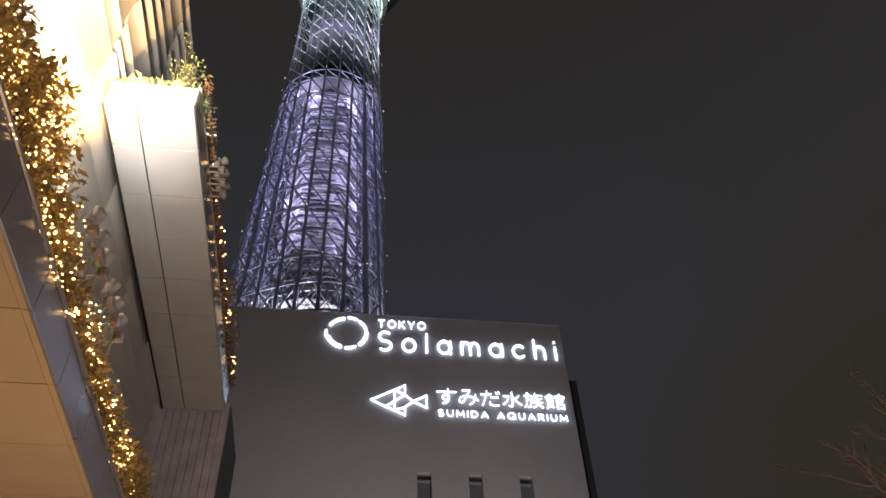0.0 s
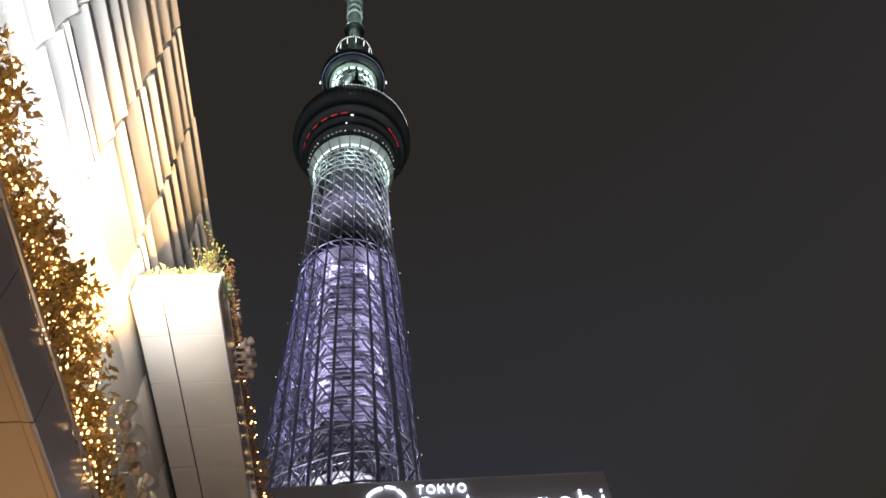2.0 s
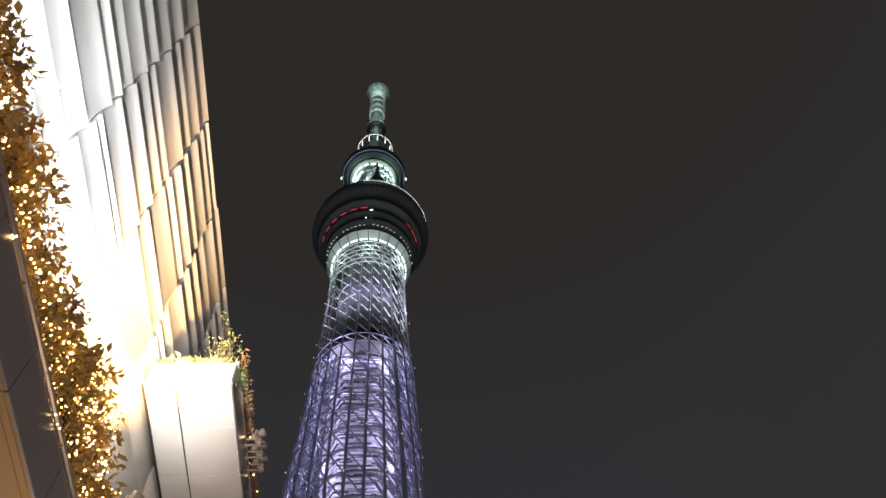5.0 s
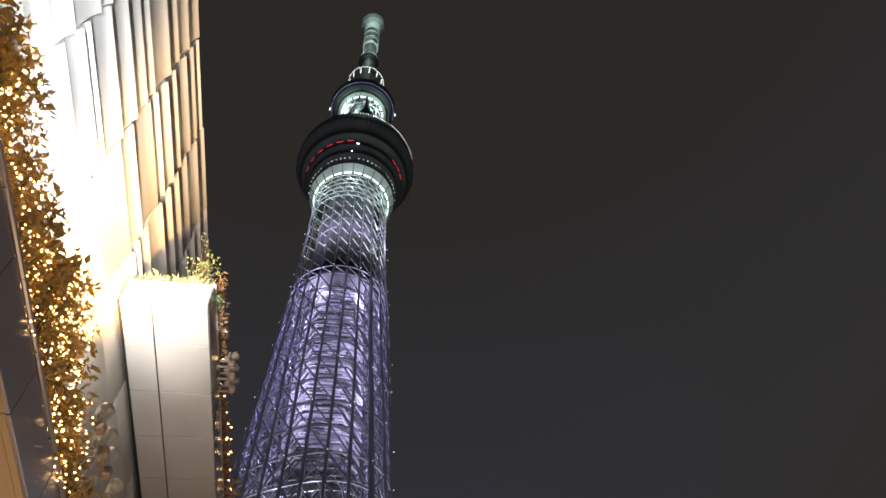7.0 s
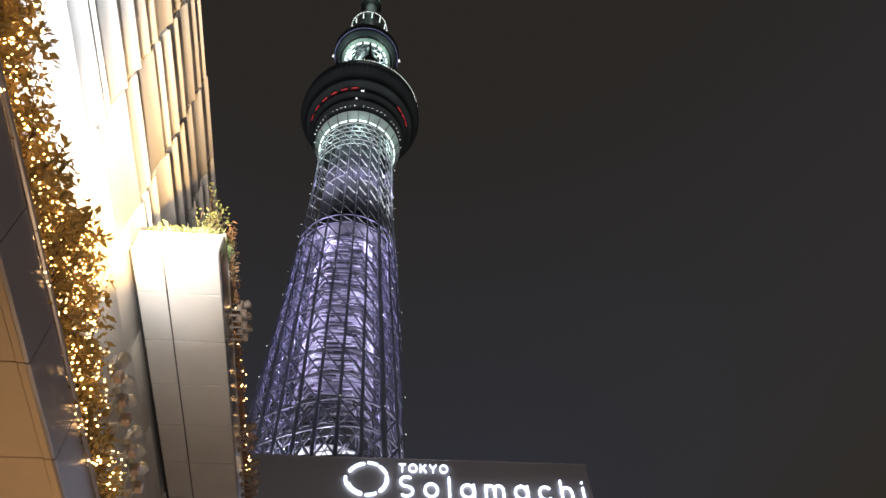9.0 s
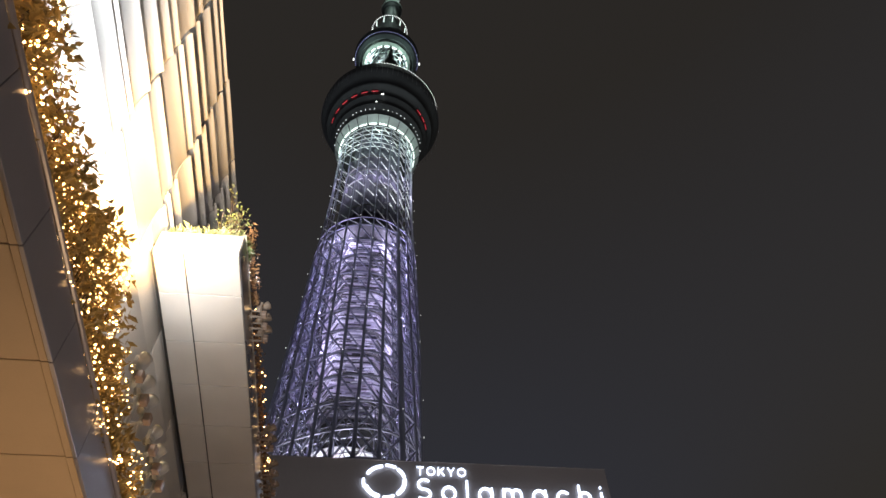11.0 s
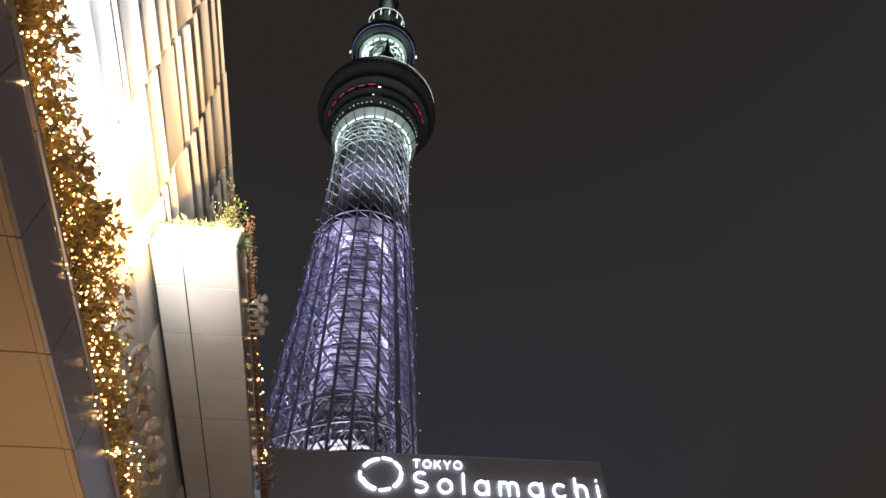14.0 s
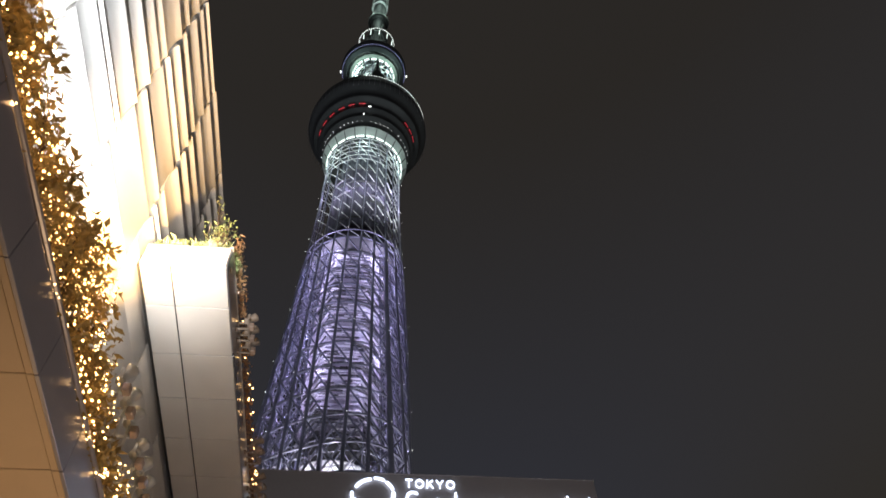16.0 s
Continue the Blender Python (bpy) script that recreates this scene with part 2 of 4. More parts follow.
def sweep(bm, pts, radii, n=8):
    """one continuous round bar through the points"""
    rows = []
    for i, p in enumerate(pts):
        d = (pts[min(i + 1, len(pts) - 1)] - pts[max(i - 1, 0)]).normalized()
        u = d.cross(Vector((0, 0, 1)) if abs(d.z) < 0.9 else Vector((0, 1, 0))).normalized()
        v = d.cross(u)
        rows.append([bm.verts.new(p + (u * math.cos(6.28319 * k / n) + v * math.sin(6.28319 * k / n)) * radii[i]) for k in range(n)])
    for a, b in zip(rows, rows[1:]):
        for k in range(n):
            bm.faces.new((a[k], a[(k + 1) % n], b[(k + 1) % n], b[k]))
    bm.faces.new(rows[0][::-1])
    bm.faces.new(rows[-1])
    return bm


def ball(bm, c, r, n=1):
    bmesh.ops.create_icosphere(bm, subdivisions=n, radius=r, matrix=Matrix.Translation(c))
    return bm

# ---- ground ----
bm = bmesh.new()
box(bm, (-1500, -1500, -0.5), (1500, 1500, 0))
tagged(link_mesh("ground", bm, M_GROUND), "grey paved plaza ground reaching to the horizon", "ground", kind="structure")

# ---- broadcast tower ----
tower = thing("lattice_tower", (TX, TY, 0), "tall steel lattice tower lit violet with two round decks", "tower")
N = 24
LOW = 11                        # tiers below the floor ring
HS = [127.4 + 9.55 * k for k in range(LOW + 1)] + [237.6 + 7.54 * k for k in range(11)]
TIERS = len(HS) - 1


def tower_r(h, a=None):
    """round above, towards a triangle with its corner at the thick column below"""
    r = float(np.interp(h, (60, 127, 147, 160, 174, 189, 206, 230, 250, 275, 313), (25.5, 21.8, 21.0, 20.7, 20.2, 19.65, 18.85, 17.95, 16.85, 15.95, 15.7)))
    if a is not None:
        r += float(np.interp(h, (127, 147, 160, 174, 189, 210), (2.0, 1.5, 1.2, 0.8, 0.45, 0.1))) * math.cos(3 * (a - radians(307.4)))
    return r


def node(i, k, inner=0.0):
    h = HS[k]
    a = 2 * math.pi * i / N + 0.13
    r = tower_r(h, a) - inner
    return Vector((r * math.cos(a), r * math.sin(a), h))


for i in range(N):
    foot = node(i, 0)
    pts = [Vector((foot.x * 1.45, foot.y * 1.45, 0))] + [node(i, k) for k in range(TIERS + 1)]
    big = 1.75 if i == 20 else 1.0
    bm = bmesh.new()
    sweep(bm, pts, [0.62 * big] + [(0.50 - 0.012 * k if k <= LOW else 0.19) * big for k in range(TIERS + 1)])
    part("column", bm, M_STEEL, tower, smooth=True)
for k in range(TIERS + 1):
    bm = bmesh.new()
    r, h = tower_r(HS[k]), HS[k]
    if h > 240:
        continue
    t = 0.22 if h < 236 else 0.14
    lathe(bm, [(r - t, h - t), (r + t, h - t), (r + t, h + t), (r - t, h + t)], 48, closed=True)
    for v in bm.verts:
        a = math.atan2(v.co.y, v.co.x)
        v.co.xy *= tower_r(h, a) / r
    part("ring_beam", bm, M_STEEL, tower)
    if h > 236:
        continue
    bm = bmesh.new()
    lathe(bm, [(11.6, h - 0.25), (12.1, h - 0.25), (12.1, h + 0.25), (11.6, h + 0.25)], 48, closed=True)
    part("inner_ring_beam", bm, M_BACK, tower)
# braces: those that face the plaza singly, the far ones joined
for k in range(TIERS):
    rest = bmesh.new()
    for i in range(N):
        a, b = node(i + 1, k), node(i, k + 1)
        if k < 2:
            tube(rest, node(i, k), node(i + 1, k + 1), 0.28, n=5, cap=False)
        if b.y < 1.0 and k > 1:
            bm = bmesh.new()
            if k < LOW:
                tube(bm, a, b, 0.25, n=6, cap=False)
            else:
                tube(bm, a.lerp(b, 0.18), a.lerp(b, 0.82), 0.19, n=6)
            part("brace", bm, M_STEEL if k < LOW else M_STEEL_LIT, tower)
        else:
            tube(rest, a, b, 0.28 if k < LOW else 0.11, n=5, cap=False)
    tagged(part("far_bracing", rest, M_STEEL, tower), kind="stuff")
# denser web under the lower deck
for k in range(TIERS - 3, TIERS):
    bm = bmesh.new()
    for i in range(N):
        a, b = node(i, k), node(i + 1, k + 1)
        tube(bm, a.lerp(node(i, k + 1), 0.5), node(i + 1, k).lerp(b, 0.5), 0.16, n=4, cap=False)
        tube(bm, node(i, k + 1), b, 0.16, n=4, cap=False)
    tagged(part("deck_web", bm, M_STEEL_LIT, tower), kind="stuff")
# inner lattice layer
for k in range(LOW + 1):
    bm = bmesh.new()
    for i in range(0, N, 1 if k < LOW else 2):
        a, b = node(i, k, 3.2), node(i, k + 1, 3.2)
        front = a.y < 0 and abs(a.x) < 8.5
        if front and k > 1:
            if k < LOW:
                tube(bm, a, node(i + 1, k, 3.2), 0.15, n=4, cap=False)
            continue
        tube(bm, a, b, 0.20, n=5, cap=False)
        tube(bm, a, node(i + 1, k + 1, 3.2), 0.13, n=4, cap=False)
        tube(bm, a, node(i + 1, k, 3.2), 0.15, n=4, cap=False)
        if k < LOW:
            tube(bm, node(i + 1, k, 3.2), b, 0.13, n=4, cap=False)
            tube(bm, a.lerp(b, 0.5), node(i + 1, k, 3.2).lerp(node(i + 1, k + 1, 3.2), 0.5), 0.12, n=4, cap=False)
            tube(bm, a.lerp(b, 0.5), node(i, k), 0.11, n=4, cap=False)
        tube(bm, a, node(i, k), 0.13, n=4, cap=False)
        tube(bm, a, node(i, k + 1), 0.11, n=4, cap=False)
    tagged(part("inner_lattice", bm, M_STEEL, tower), kind="stuff")
# node lamps standing off the lattice
for k in range(2, TIERS, 2):
    for i in range(N):
        p = node(i, k, -0.9)
        if p.y < 4 and (i + k // 2) % 2:
            bm = bmesh.new()
            ball(bm, p, 0.10)
            part("node_lamp", bm, M_DOT, tower)
# core shaft with ribbed panels
def ribbed(r, h0, h1, pitch):
    prof, h, p0, wob = [], h0, pitch, random.Random(int(h0))
    while h < h1:
        pitch = p0 * wob.uniform(0.55, 1.35)
        prof += [(r, h), (r, h + pitch * 0.55), (r - 0.7, h + pitch * 0.66), (r - 0.5, h + pitch * 0.97)]
        h += pitch
    return prof


for h in range(151, 234, 11):
    bm = bmesh.new()
    lathe(bm, ribbed(11.2, h, min(h + 10.0, 235), 2.05), 6)
    part("core_panel", bm, M_CORE, tower, "pale ribbed core panels")
# slats, pipes and trays that ring the core, each a broken run
for h in list(range(151, 234, 11)) + [252, 263, 274, 284]:
    wob = random.Random(h)
    low = h < 240
    rin = 11.2 if low else 11.8
    for name, mat, count in (("core_slat", M_SLAT if low else M_CORE, 17 if low else 1), ("cable_tray", M_BACK, 15 if low else 3)):
        bm = bmesh.new()
        for _ in range(count):
            a0, run = wob.uniform(-2.9, -0.6), wob.uniform(0.3, 1.3)
            z, t, rise = h + wob.uniform(0.2, 10.2), wob.uniform(0.07, 0.17), wob.uniform(-0.5, 0.5)
            steps = 16
            rows = []
            for q in range(steps + 1):
                a = a0 + run * q / steps
                zz = z + rise * q / steps
                face = math.cos(radians(30)) / math.cos(a % radians(60) - radians(30)) if low else 1.0
                rows.append([bm.verts.new((r * face * math.cos(a), r * face * math.sin(a), zz + dz)) for r, dz in ((rin, -t), (rin + 0.45, -t), (rin + 0.45, t), (rin, t))])
            for p, q in zip(rows, rows[1:]):
                for e in range(4):
                    bm.faces.new((p[e], p[(e + 1) % 4], q[(e + 1) % 4], q[e]))
        bmesh.ops.recalc_face_normals(bm, faces=bm.faces)
        tagged(part(name, bm, mat, tower), kind="stuff")
bm = bmesh.new()
lathe(bm, [(8.6, 0), (8.6, 236)], 32)
part("core", bm, M_CORE, tower)
bm = bmesh.new()
lathe(bm, [(11.7, 251), (11.7, 262), (11.7, 274), (11.7, 286), (11.7, 297.0), (9.6, 297.2), (9.6, 316)], 72)
for v in bm.verts:
    k = int((math.atan2(v.co.y, v.co.x) + math.pi) / (2 * math.pi) * 72 + 0.5)
    v.co.xy *= (1.0, 0.985, 0.92, 0.985, 1.0, 0.95)[k % 6]
part("upper_core", bm, M_UPPER, tower)
bm = bmesh.new()
lathe(bm, [(8.0, 238), (9.3, 238.5), (9.3, 250), (8.0, 250.8)], 40)
part("plant_drum", bm, M_BACK, tower, "dark drum above the floor ring")
bm = bmesh.new()
lathe(bm, [(12.6, 110), (12.6, 138.4), (12.2, 139.0), (9.4, 139.4)], 48)
part("lower_core", bm, material("white_panel", (0.8, 0.8, 0.82), 0.5), tower, "brightly lit white lower core")
bm = bmesh.new()
lathe(bm, [(9.4, 139.5), (9.4, 150.9)], 48)
part("dark_drum", bm, M_BACK, tower, "dark band of the core")
bm = bmesh.new()
lathe(bm, [(7.4, 235.6), (15.4, 235.6), (15.8, 236.6), (15.4, 238), (7.4, 238)], 72)
part("floor_ring", bm, M_BACK, tower)
# lower deck
deck = part("observation_deck", lathe(bmesh.new(), [(18.5, 318.4), (18.7, 321.0), (18.9, 324.4), (20.2, 325.6), (20.2, 326.6), (20.0, 326.8), (20.6, 330.2), (21.6, 331.6), (21.7, 332.6), (21.4, 332.8), (21.9, 336.4), (23.9, 337.6), (24.4, 339.6), (24.2, 340.0), (25.8, 343.4), (27.0, 346.4), (27.6, 348), (27.6, 350.5), (27.0, 351), (27.0, 354.5), (25.8, 358), (24.0, 361.5), (10.5, 363)], 96), M_DARK, tower, "dark round glazed observation deck", True)
bm = bmesh.new()
lathe(bm, [(16.5, 314.2), (18.6, 318.4), (18.4, 318.8), (16.3, 315.6)], 96, closed=True)
ringp = part("flared_ring", bm, M_RING, deck, "pale flared ring under the deck")
bm = bmesh.new()
lathe(bm, [(0.5, 316.5), (16.4, 316.5)], 64)
part("deck_floor", bm, M_DARK, deck)
for i in range(24):
    a = 2 * math.pi * (i + 0.5) / 24
    if math.sin(a) < 0.15:
        bm = bmesh.new()
        lathe(bm, [(16.1, 313.6), (16.5, 313.6), (16.5, 314.1), (16.1, 314.1)], 5, a - 0.10, a + 0.10, True)
        part("light_strip", bm, M_STRIP, deck)
    bm = bmesh.new()
    c, s = math.cos(a + 0.13), math.sin(a + 0.13)
    tube(bm, (16.6 * c, 16.6 * s, 314.0), (18.5 * c, 18.5 * s, 317.9), 0.16, n=4)
    part("bracket", bm, M_BACK, deck)
for i in range(60):
    a = 2 * math.pi * i / 60
    if math.sin(a) < 0.1 and i % 7 not in (3,):
        bm = bmesh.new()
        ball(bm, (19.1 * math.cos(a), 19.1 * math.sin(a), 322.6), 0.15)
        part("window_light", bm, M_DOT, deck)
for a0 in (-164, -150, -136, -122, -109, -96.5, -36, -26, -16):
    bm = bmesh.new()
    lathe(bm, [(21.8, 334.8), (22.1, 334.8), (22.1, 335.25), (21.8, 335.25)], 8, radians(a0 - 3.8), radians(a0 + 3.8), True)
    part("red_strip", bm, M_RED, deck)
for a, r, h in ((-86.6, 21.9, 332.2), (-88.4, 21.9, 332.2), (-94, 20.4, 327.2)):
    bm = bmesh.new()
    ball(bm, (r * math.cos(radians(a)), r * math.sin(radians(a)), h), 0.30)
    part("deck_lamp", bm, M_DOT, deck)
for i in range(72):
    a = 2 * math.pi * i / 72
    bm = bmesh.new()
    tube(bm, (27.65 * math.cos(a), 27.65 * math.sin(a), 343.2), (27.65 * math.cos(a), 27.65 * math.sin(a), 350.5), 0.09, n=4)
    part("mullion", bm, M_FASCIA, deck)
for i in range(34):
    a = radians(-96 + 2.5 * i)
    bm = bmesh.new()
    ball(bm, (27.25 * math.cos(a), 27.25 * math.sin(a), 354.7), 0.17)
    part("rim_light", bm, M_DOT, deck)
# shaft between decks
for i in range(16):
    a = 2 * math.pi * i / 16
    bm = bmesh.new()
    tube(bm, (11.2 * math.cos(a), 11.2 * math.sin(a), 362), (10.6 * math.cos(a), 10.6 * math.sin(a), 420), 0.4, n=6)
    part("upper_column", bm, M_STEEL, tower)
for k in range(6):
    bm = bmesh.new()
    for i in range(16):
        a, b = 2 * math.pi * i / 16, 2 * math.pi * (i + 1) / 16
        z0, z1 = 366 + 9 * k, 375 + 9 * k
        tube(bm, (11 * math.cos(a), 11 * math.sin(a), z0), (11 * math.cos(b), 11 * math.sin(b), z1), 0.22, n=5)
        tube(bm, (11 * math.cos(a), 11 * math.sin(a), z0), (11 * math.cos(b), 11 * math.sin(b), z0), 0.2, n=5)
    tagged(part("upper_lattice", bm, M_STEEL_LIT, tower), kind="stuff")
bm = bmesh.new()
lathe(bm, [(6.2, 362), (6.2, 422)], 32)
part("upper_shaft", bm, M_SLAT, tower)
# gallery deck and crown
gal = part("gallery_deck", lathe(bmesh.new(), [(16.3, 423.8), (16.6, 425.4), (17.2, 425.8), (17.4, 427.4), (17.8, 428.0), (17.9, 430.0), (17.3, 432.0), (15.4, 435.5), (11.6, 438.5), (10.6, 441), (10.2, 446)], 80), M_DARK, tower, "dark round upper gallery deck")
bm = bmesh.new()
lathe(bm, [(11.6, 419.2), (13.1, 420.6), (13.0, 421.2), (11.4, 420.0)], 80, closed=True)
part("inner_ring", bm, M_RING, gal)
bm = bmesh.new()
lathe(bm, [(14.6, 421.2), (16.4, 424.2), (16.2, 424.6), (14.4, 421.8)], 80, closed=True)
part("outer_ring", bm, M_DIMRING, gal)
bm = bmesh.new()
lathe(bm, [(0.3, 423.6), (14.7, 423.6)], 64)
part("gallery_floor", bm, M_DARK, gal)
for i in range(18):
    a = 2 * math.pi * (i + 0.5) / 18
    bm = bmesh.new()
    lathe(bm, [(11.0, 418.2), (11.5, 418.2), (11.5, 419.0), (11.0, 419.0)], 5, a - 0.12, a + 0.12, True)
    part("light_strip", bm, M_STRIP, gal)
for i in range(96):
    a = 2 * math.pi * i / 96
    if math.sin(a) < 0.2:
        bm = bmesh.new()
        ball(bm, (17.15 * math.cos(a), 17.15 * math.sin(a), 425.2), 0.24)
        part("rim_light", bm, M_VDOT, gal)
for sx in (-1, 1):
    bm = bmesh.new()
    tube(bm, (18.2 * sx, 1.0, 426.5), (18.2 * sx, 1.0, 429.0), 0.28, n=6)
    part("side_lamp", bm, M_DOT, gal)
bm = bmesh.new()
lathe(bm, [(9.6, 471.2), (10.4, 471.2), (10.4, 472.6), (9.6, 472.6)], 64, closed=True)
crown = part("crown_ring", bm, M_DARK, tower)
for i in range(56):
    a = 2 * math.pi * i / 56
    bm = bmesh.new()
    ball(bm, (10.5 * math.cos(a), 10.5 * math.sin(a), 471.6), 0.27)
    part("crown_light", bm, M_DOT, crown)
# posts, not lamps: their lit brightness is put in as emission
for i in range(12):
    a = 2 * math.pi * (i + 0.3) / 12
    bm = bmesh.new()
    tube(bm, (9.6 * math.cos(a), 9.6 * math.sin(a), 464), (9.9 * math.cos(a), 9.9 * math.sin(a), 471.4), 0.2, n=6)
    part("crown_post_glow", bm, M_STRIP, crown)
bm = bmesh.new()
lathe(bm, [(8.6, 440), (8.4, 456), (7.5, 461), (7.5, 473), (4.6, 474)], 32)
part("crown_drum", bm, M_DARK, tower)
mast = part("mast", lathe(bmesh.new(), [(4.6, 472), (4.5, 510), (4.2, 545), (4.2, 586)], 32), M_DARK, tower, "slim dark antenna mast", True)
bm = bmesh.new()
lathe(bm, [(4.5, 509.5), (6.1, 510), (6.6, 513), (6.4, 516), (5.6, 518), (4.5, 518.5)], 40)
part("mast_collar", bm, M_DARK, mast)
bm = bmesh.new()
lathe(bm, [(6.15, 512.2), (6.7, 512.2), (6.7, 513.2), (6.15, 513.2)], 40, closed=True)
part("collar_rim", bm, M_RING, mast)
for k, h in enumerate((541.5, 553.0, 564.5, 574.5)):
    bm = bmesh.new()
    lathe(bm, [(4.2, h), (5.4 + 0.1 * k, h - 0.2), (5.5 + 0.1 * k, h + 1.8), (4.2, h + 2.2)], 32)
    part("mast_band", bm, M_STEEL_LIT, mast, "pale ring band of the mast")
bm = bmesh.new()
lathe(bm, [(4.2, 583), (5.6, 584), (6.2, 587.5), (5.4, 588.5), (4.2, 588.8)], 36)
part("head_collar", bm, M_STEEL_LIT, mast, "brightly lit pale collar under the mast head")
bm = bmesh.new()
lathe(bm, [(4.4, 588.8), (6.4, 589.6), (7.7, 592.5), (8.2, 596), (8.2, 600), (7.5, 602.5), (5.0, 604.5), (0.2, 605)], 12)
part("mast_head", bm, M_RING, mast, "pale bulbous mast head")
for h in (593.5, 597, 600):
    bm = bmesh.new()
    lathe(bm, [(7.9, h), (8.5, h), (8.5, h + 0.4), (7.9, h + 0.4)], 24, closed=True)
    part("head_rail", bm, M_STEEL, mast)
# dark service cowl that stands before the upper shaft
bm = bmesh.new()
for h0, h1, w0, w1 in ((362, 384, 13.0, 11.0), (384, 392, 8.0, 6.0), (392, 402, 4.2, 3.2), (402, 415, 2.2, 0.7)):
    tube(bm, (2.4, -12.6, h0), (2.4, -12.6, h1), w0 / 2 * 1.1, w1 / 2, 7)
part("service_cowl", bm, M_GAP, tower, "dark stepped service cowl on the deck roof")

# ---- sign building ----
SY = 45.0


def sx(u):
    return SY * u


def sz(w):
    return 1.6 + SY * w


sign_building = thing("sign_building", (0, SY, 0), "grey-brown rendered building wall carrying lit signs", "building")
slots = [(0.1205, 0.1405), (0.193, 0.2125), (0.2655, 0.2845)]
ztop, zs = sz(0.856), sz(0.575)
x0, x1 = -14.0, sx(0.363)
edges = [x0]
for a, b in sorted(slots):
    edges += [sx(a), sx(b)]
edges.append(x1)
bm = bmesh.new()
box(bm, (x0, 0, zs), (x1, 0.6, ztop))
part("wall", bm, M_SIGNWALL, sign_building)
for i in range(0, len(edges), 2):
    bm = bmesh.new()
    box(bm, (edges[i], 0, 0), (edges[i + 1], 0.6, zs - 0.002))
    part("pier", bm, M_SIGNWALL, sign_building)
bm = bmesh.new()
box(bm, (x0, 0.6, 0), (x1, 22, ztop - 0.4))
part("building_body", bm, M_SIGNWALL, sign_building)
for a, b in slots:
    bm = bmesh.new()
    box(bm, (sx(a), 0.35, zs - 9), (sx(b), 0.42, zs - 0.01))
    w = part("slot_window", bm, M_BACK, sign_building, "dark narrow slot window")
    bm = bmesh.new()
    box(bm, (sx(a) + 0.02, 0.1, zs - 0.55), (sx(b) - 0.02, 0.34, zs - 0.48))
    part("slot_louvre", bm, M_FASCIA, w)
bm = bmesh.new()
box(bm, (x1 + 0.01, 1.2, 0), (x1 + 1.0, 20, sz(0.765)))
part("side_wing", bm, M_GAP, sign_building, "dark recessed side wing")
bm = bmesh.new()
box(bm, (x0, -0.03, ztop), (x1 + 0.03, 1.0, ztop + 0.06))
part("coping", bm, M_SIGNWALL, sign_building)


def text_mesh(body, xa, xb, za, zb, name, parent, thick=0.0, space=1.15):
    cu = bpy.data.curves.new(name, "FONT")
    cu.body = body
    cu.extrude = 0.06
    cu.offset = thick
    cu.space_character = space
    tmp = bpy.data.objects.new(name, cu)
    scene.collection.objects.link(tmp)
    dg = bpy.context.evaluated_depsgraph_get()
    dg.update()
    me = bpy.data.meshes.new_from_object(tmp.evaluated_get(dg))
    bpy.data.objects.remove(tmp)
    me.materials.clear()
    me.materials.append(M_SIGN)
    co = np.array([v.co for v in me.vertices])
    lo, hi = co.min(0), co.max(0)
    ax, az = (xb - xa) / (hi[0] - lo[0]), (zb - za) / (hi[1] - lo[1])
    for v in me.vertices:
        v.co = (xa + (v.co.x - lo[0]) * ax, -0.13 - v.co.z, za + (v.co.y - lo[1]) * az)
    ob = new(name, me)
    ob.parent = parent
    return ob


def ribbon(bm, pts, w, d0=-0.17, d1=-0.08, closed=False):
    """a flat band of width w with rounded ends through points (x, z)"""
    P = [Vector(p) for p in pts]
    n = len(P)
    left, right = [], []
    for i in range(n):
        if closed:
            a, b = P[i - 1], P[(i + 1) % n]
        else:
            a, b = P[max(i - 1, 0)], P[min(i + 1, n - 1)]
        e, g = (P[i] - a), (b - P[i])
        e = e.normalized() if e.length > 1e-6 else g.normalized()
        g = g.normalized() if g.length > 1e-6 else e
        t = (e + g)
        t = t.normalized() if t.length > 1e-4 else e
        m = Vector((-t.y, t.x)) * (w / 2) / max(0.55, t.dot(e))
        left.append(P[i] + m)
        right.append(P[i] - m)
    quads = [(left[i], right[i], right[(i + 1) % n], left[(i + 1) % n]) for i in range(n if closed else n - 1)]
    fans = []
    if not closed:
        for c, o in ((P[0], P[0] - P[1]), (P[-1], P[-1] - P[-2])):
            b = math.atan2(o.y, o.x)
            fans.append([c + Vector((math.cos(b + q), math.sin(b + q))) * w / 2 for q in (-1.57, -0.9, -0.3, 0.3, 0.9, 1.57)])
    for poly in quads + fans:
        f = [bm.verts.new((p.x, d0, p.y)) for p in poly]
        g = [bm.verts.new((p.x, d1, p.y)) for p in poly]
        bm.faces.new(f)
        bm.faces.new(g[::-1])
        for i in range(len(f)):
            j = (i + 1) % len(f)
            bm.faces.new((f[i], g[i], g[j], f[j]))
    bmesh.ops.remove_doubles(bm, verts=bm.verts, dist=1e-4)
    return bm


def arc(cx, cz, rx, rz, a0, a1, n=14):
    return [(cx + rx * math.cos(radians(a0 + (a1 - a0) * i / n)), cz + rz * math.sin(radians(a0 + (a1 - a0) * i / n))) for i in range(n + 1)]


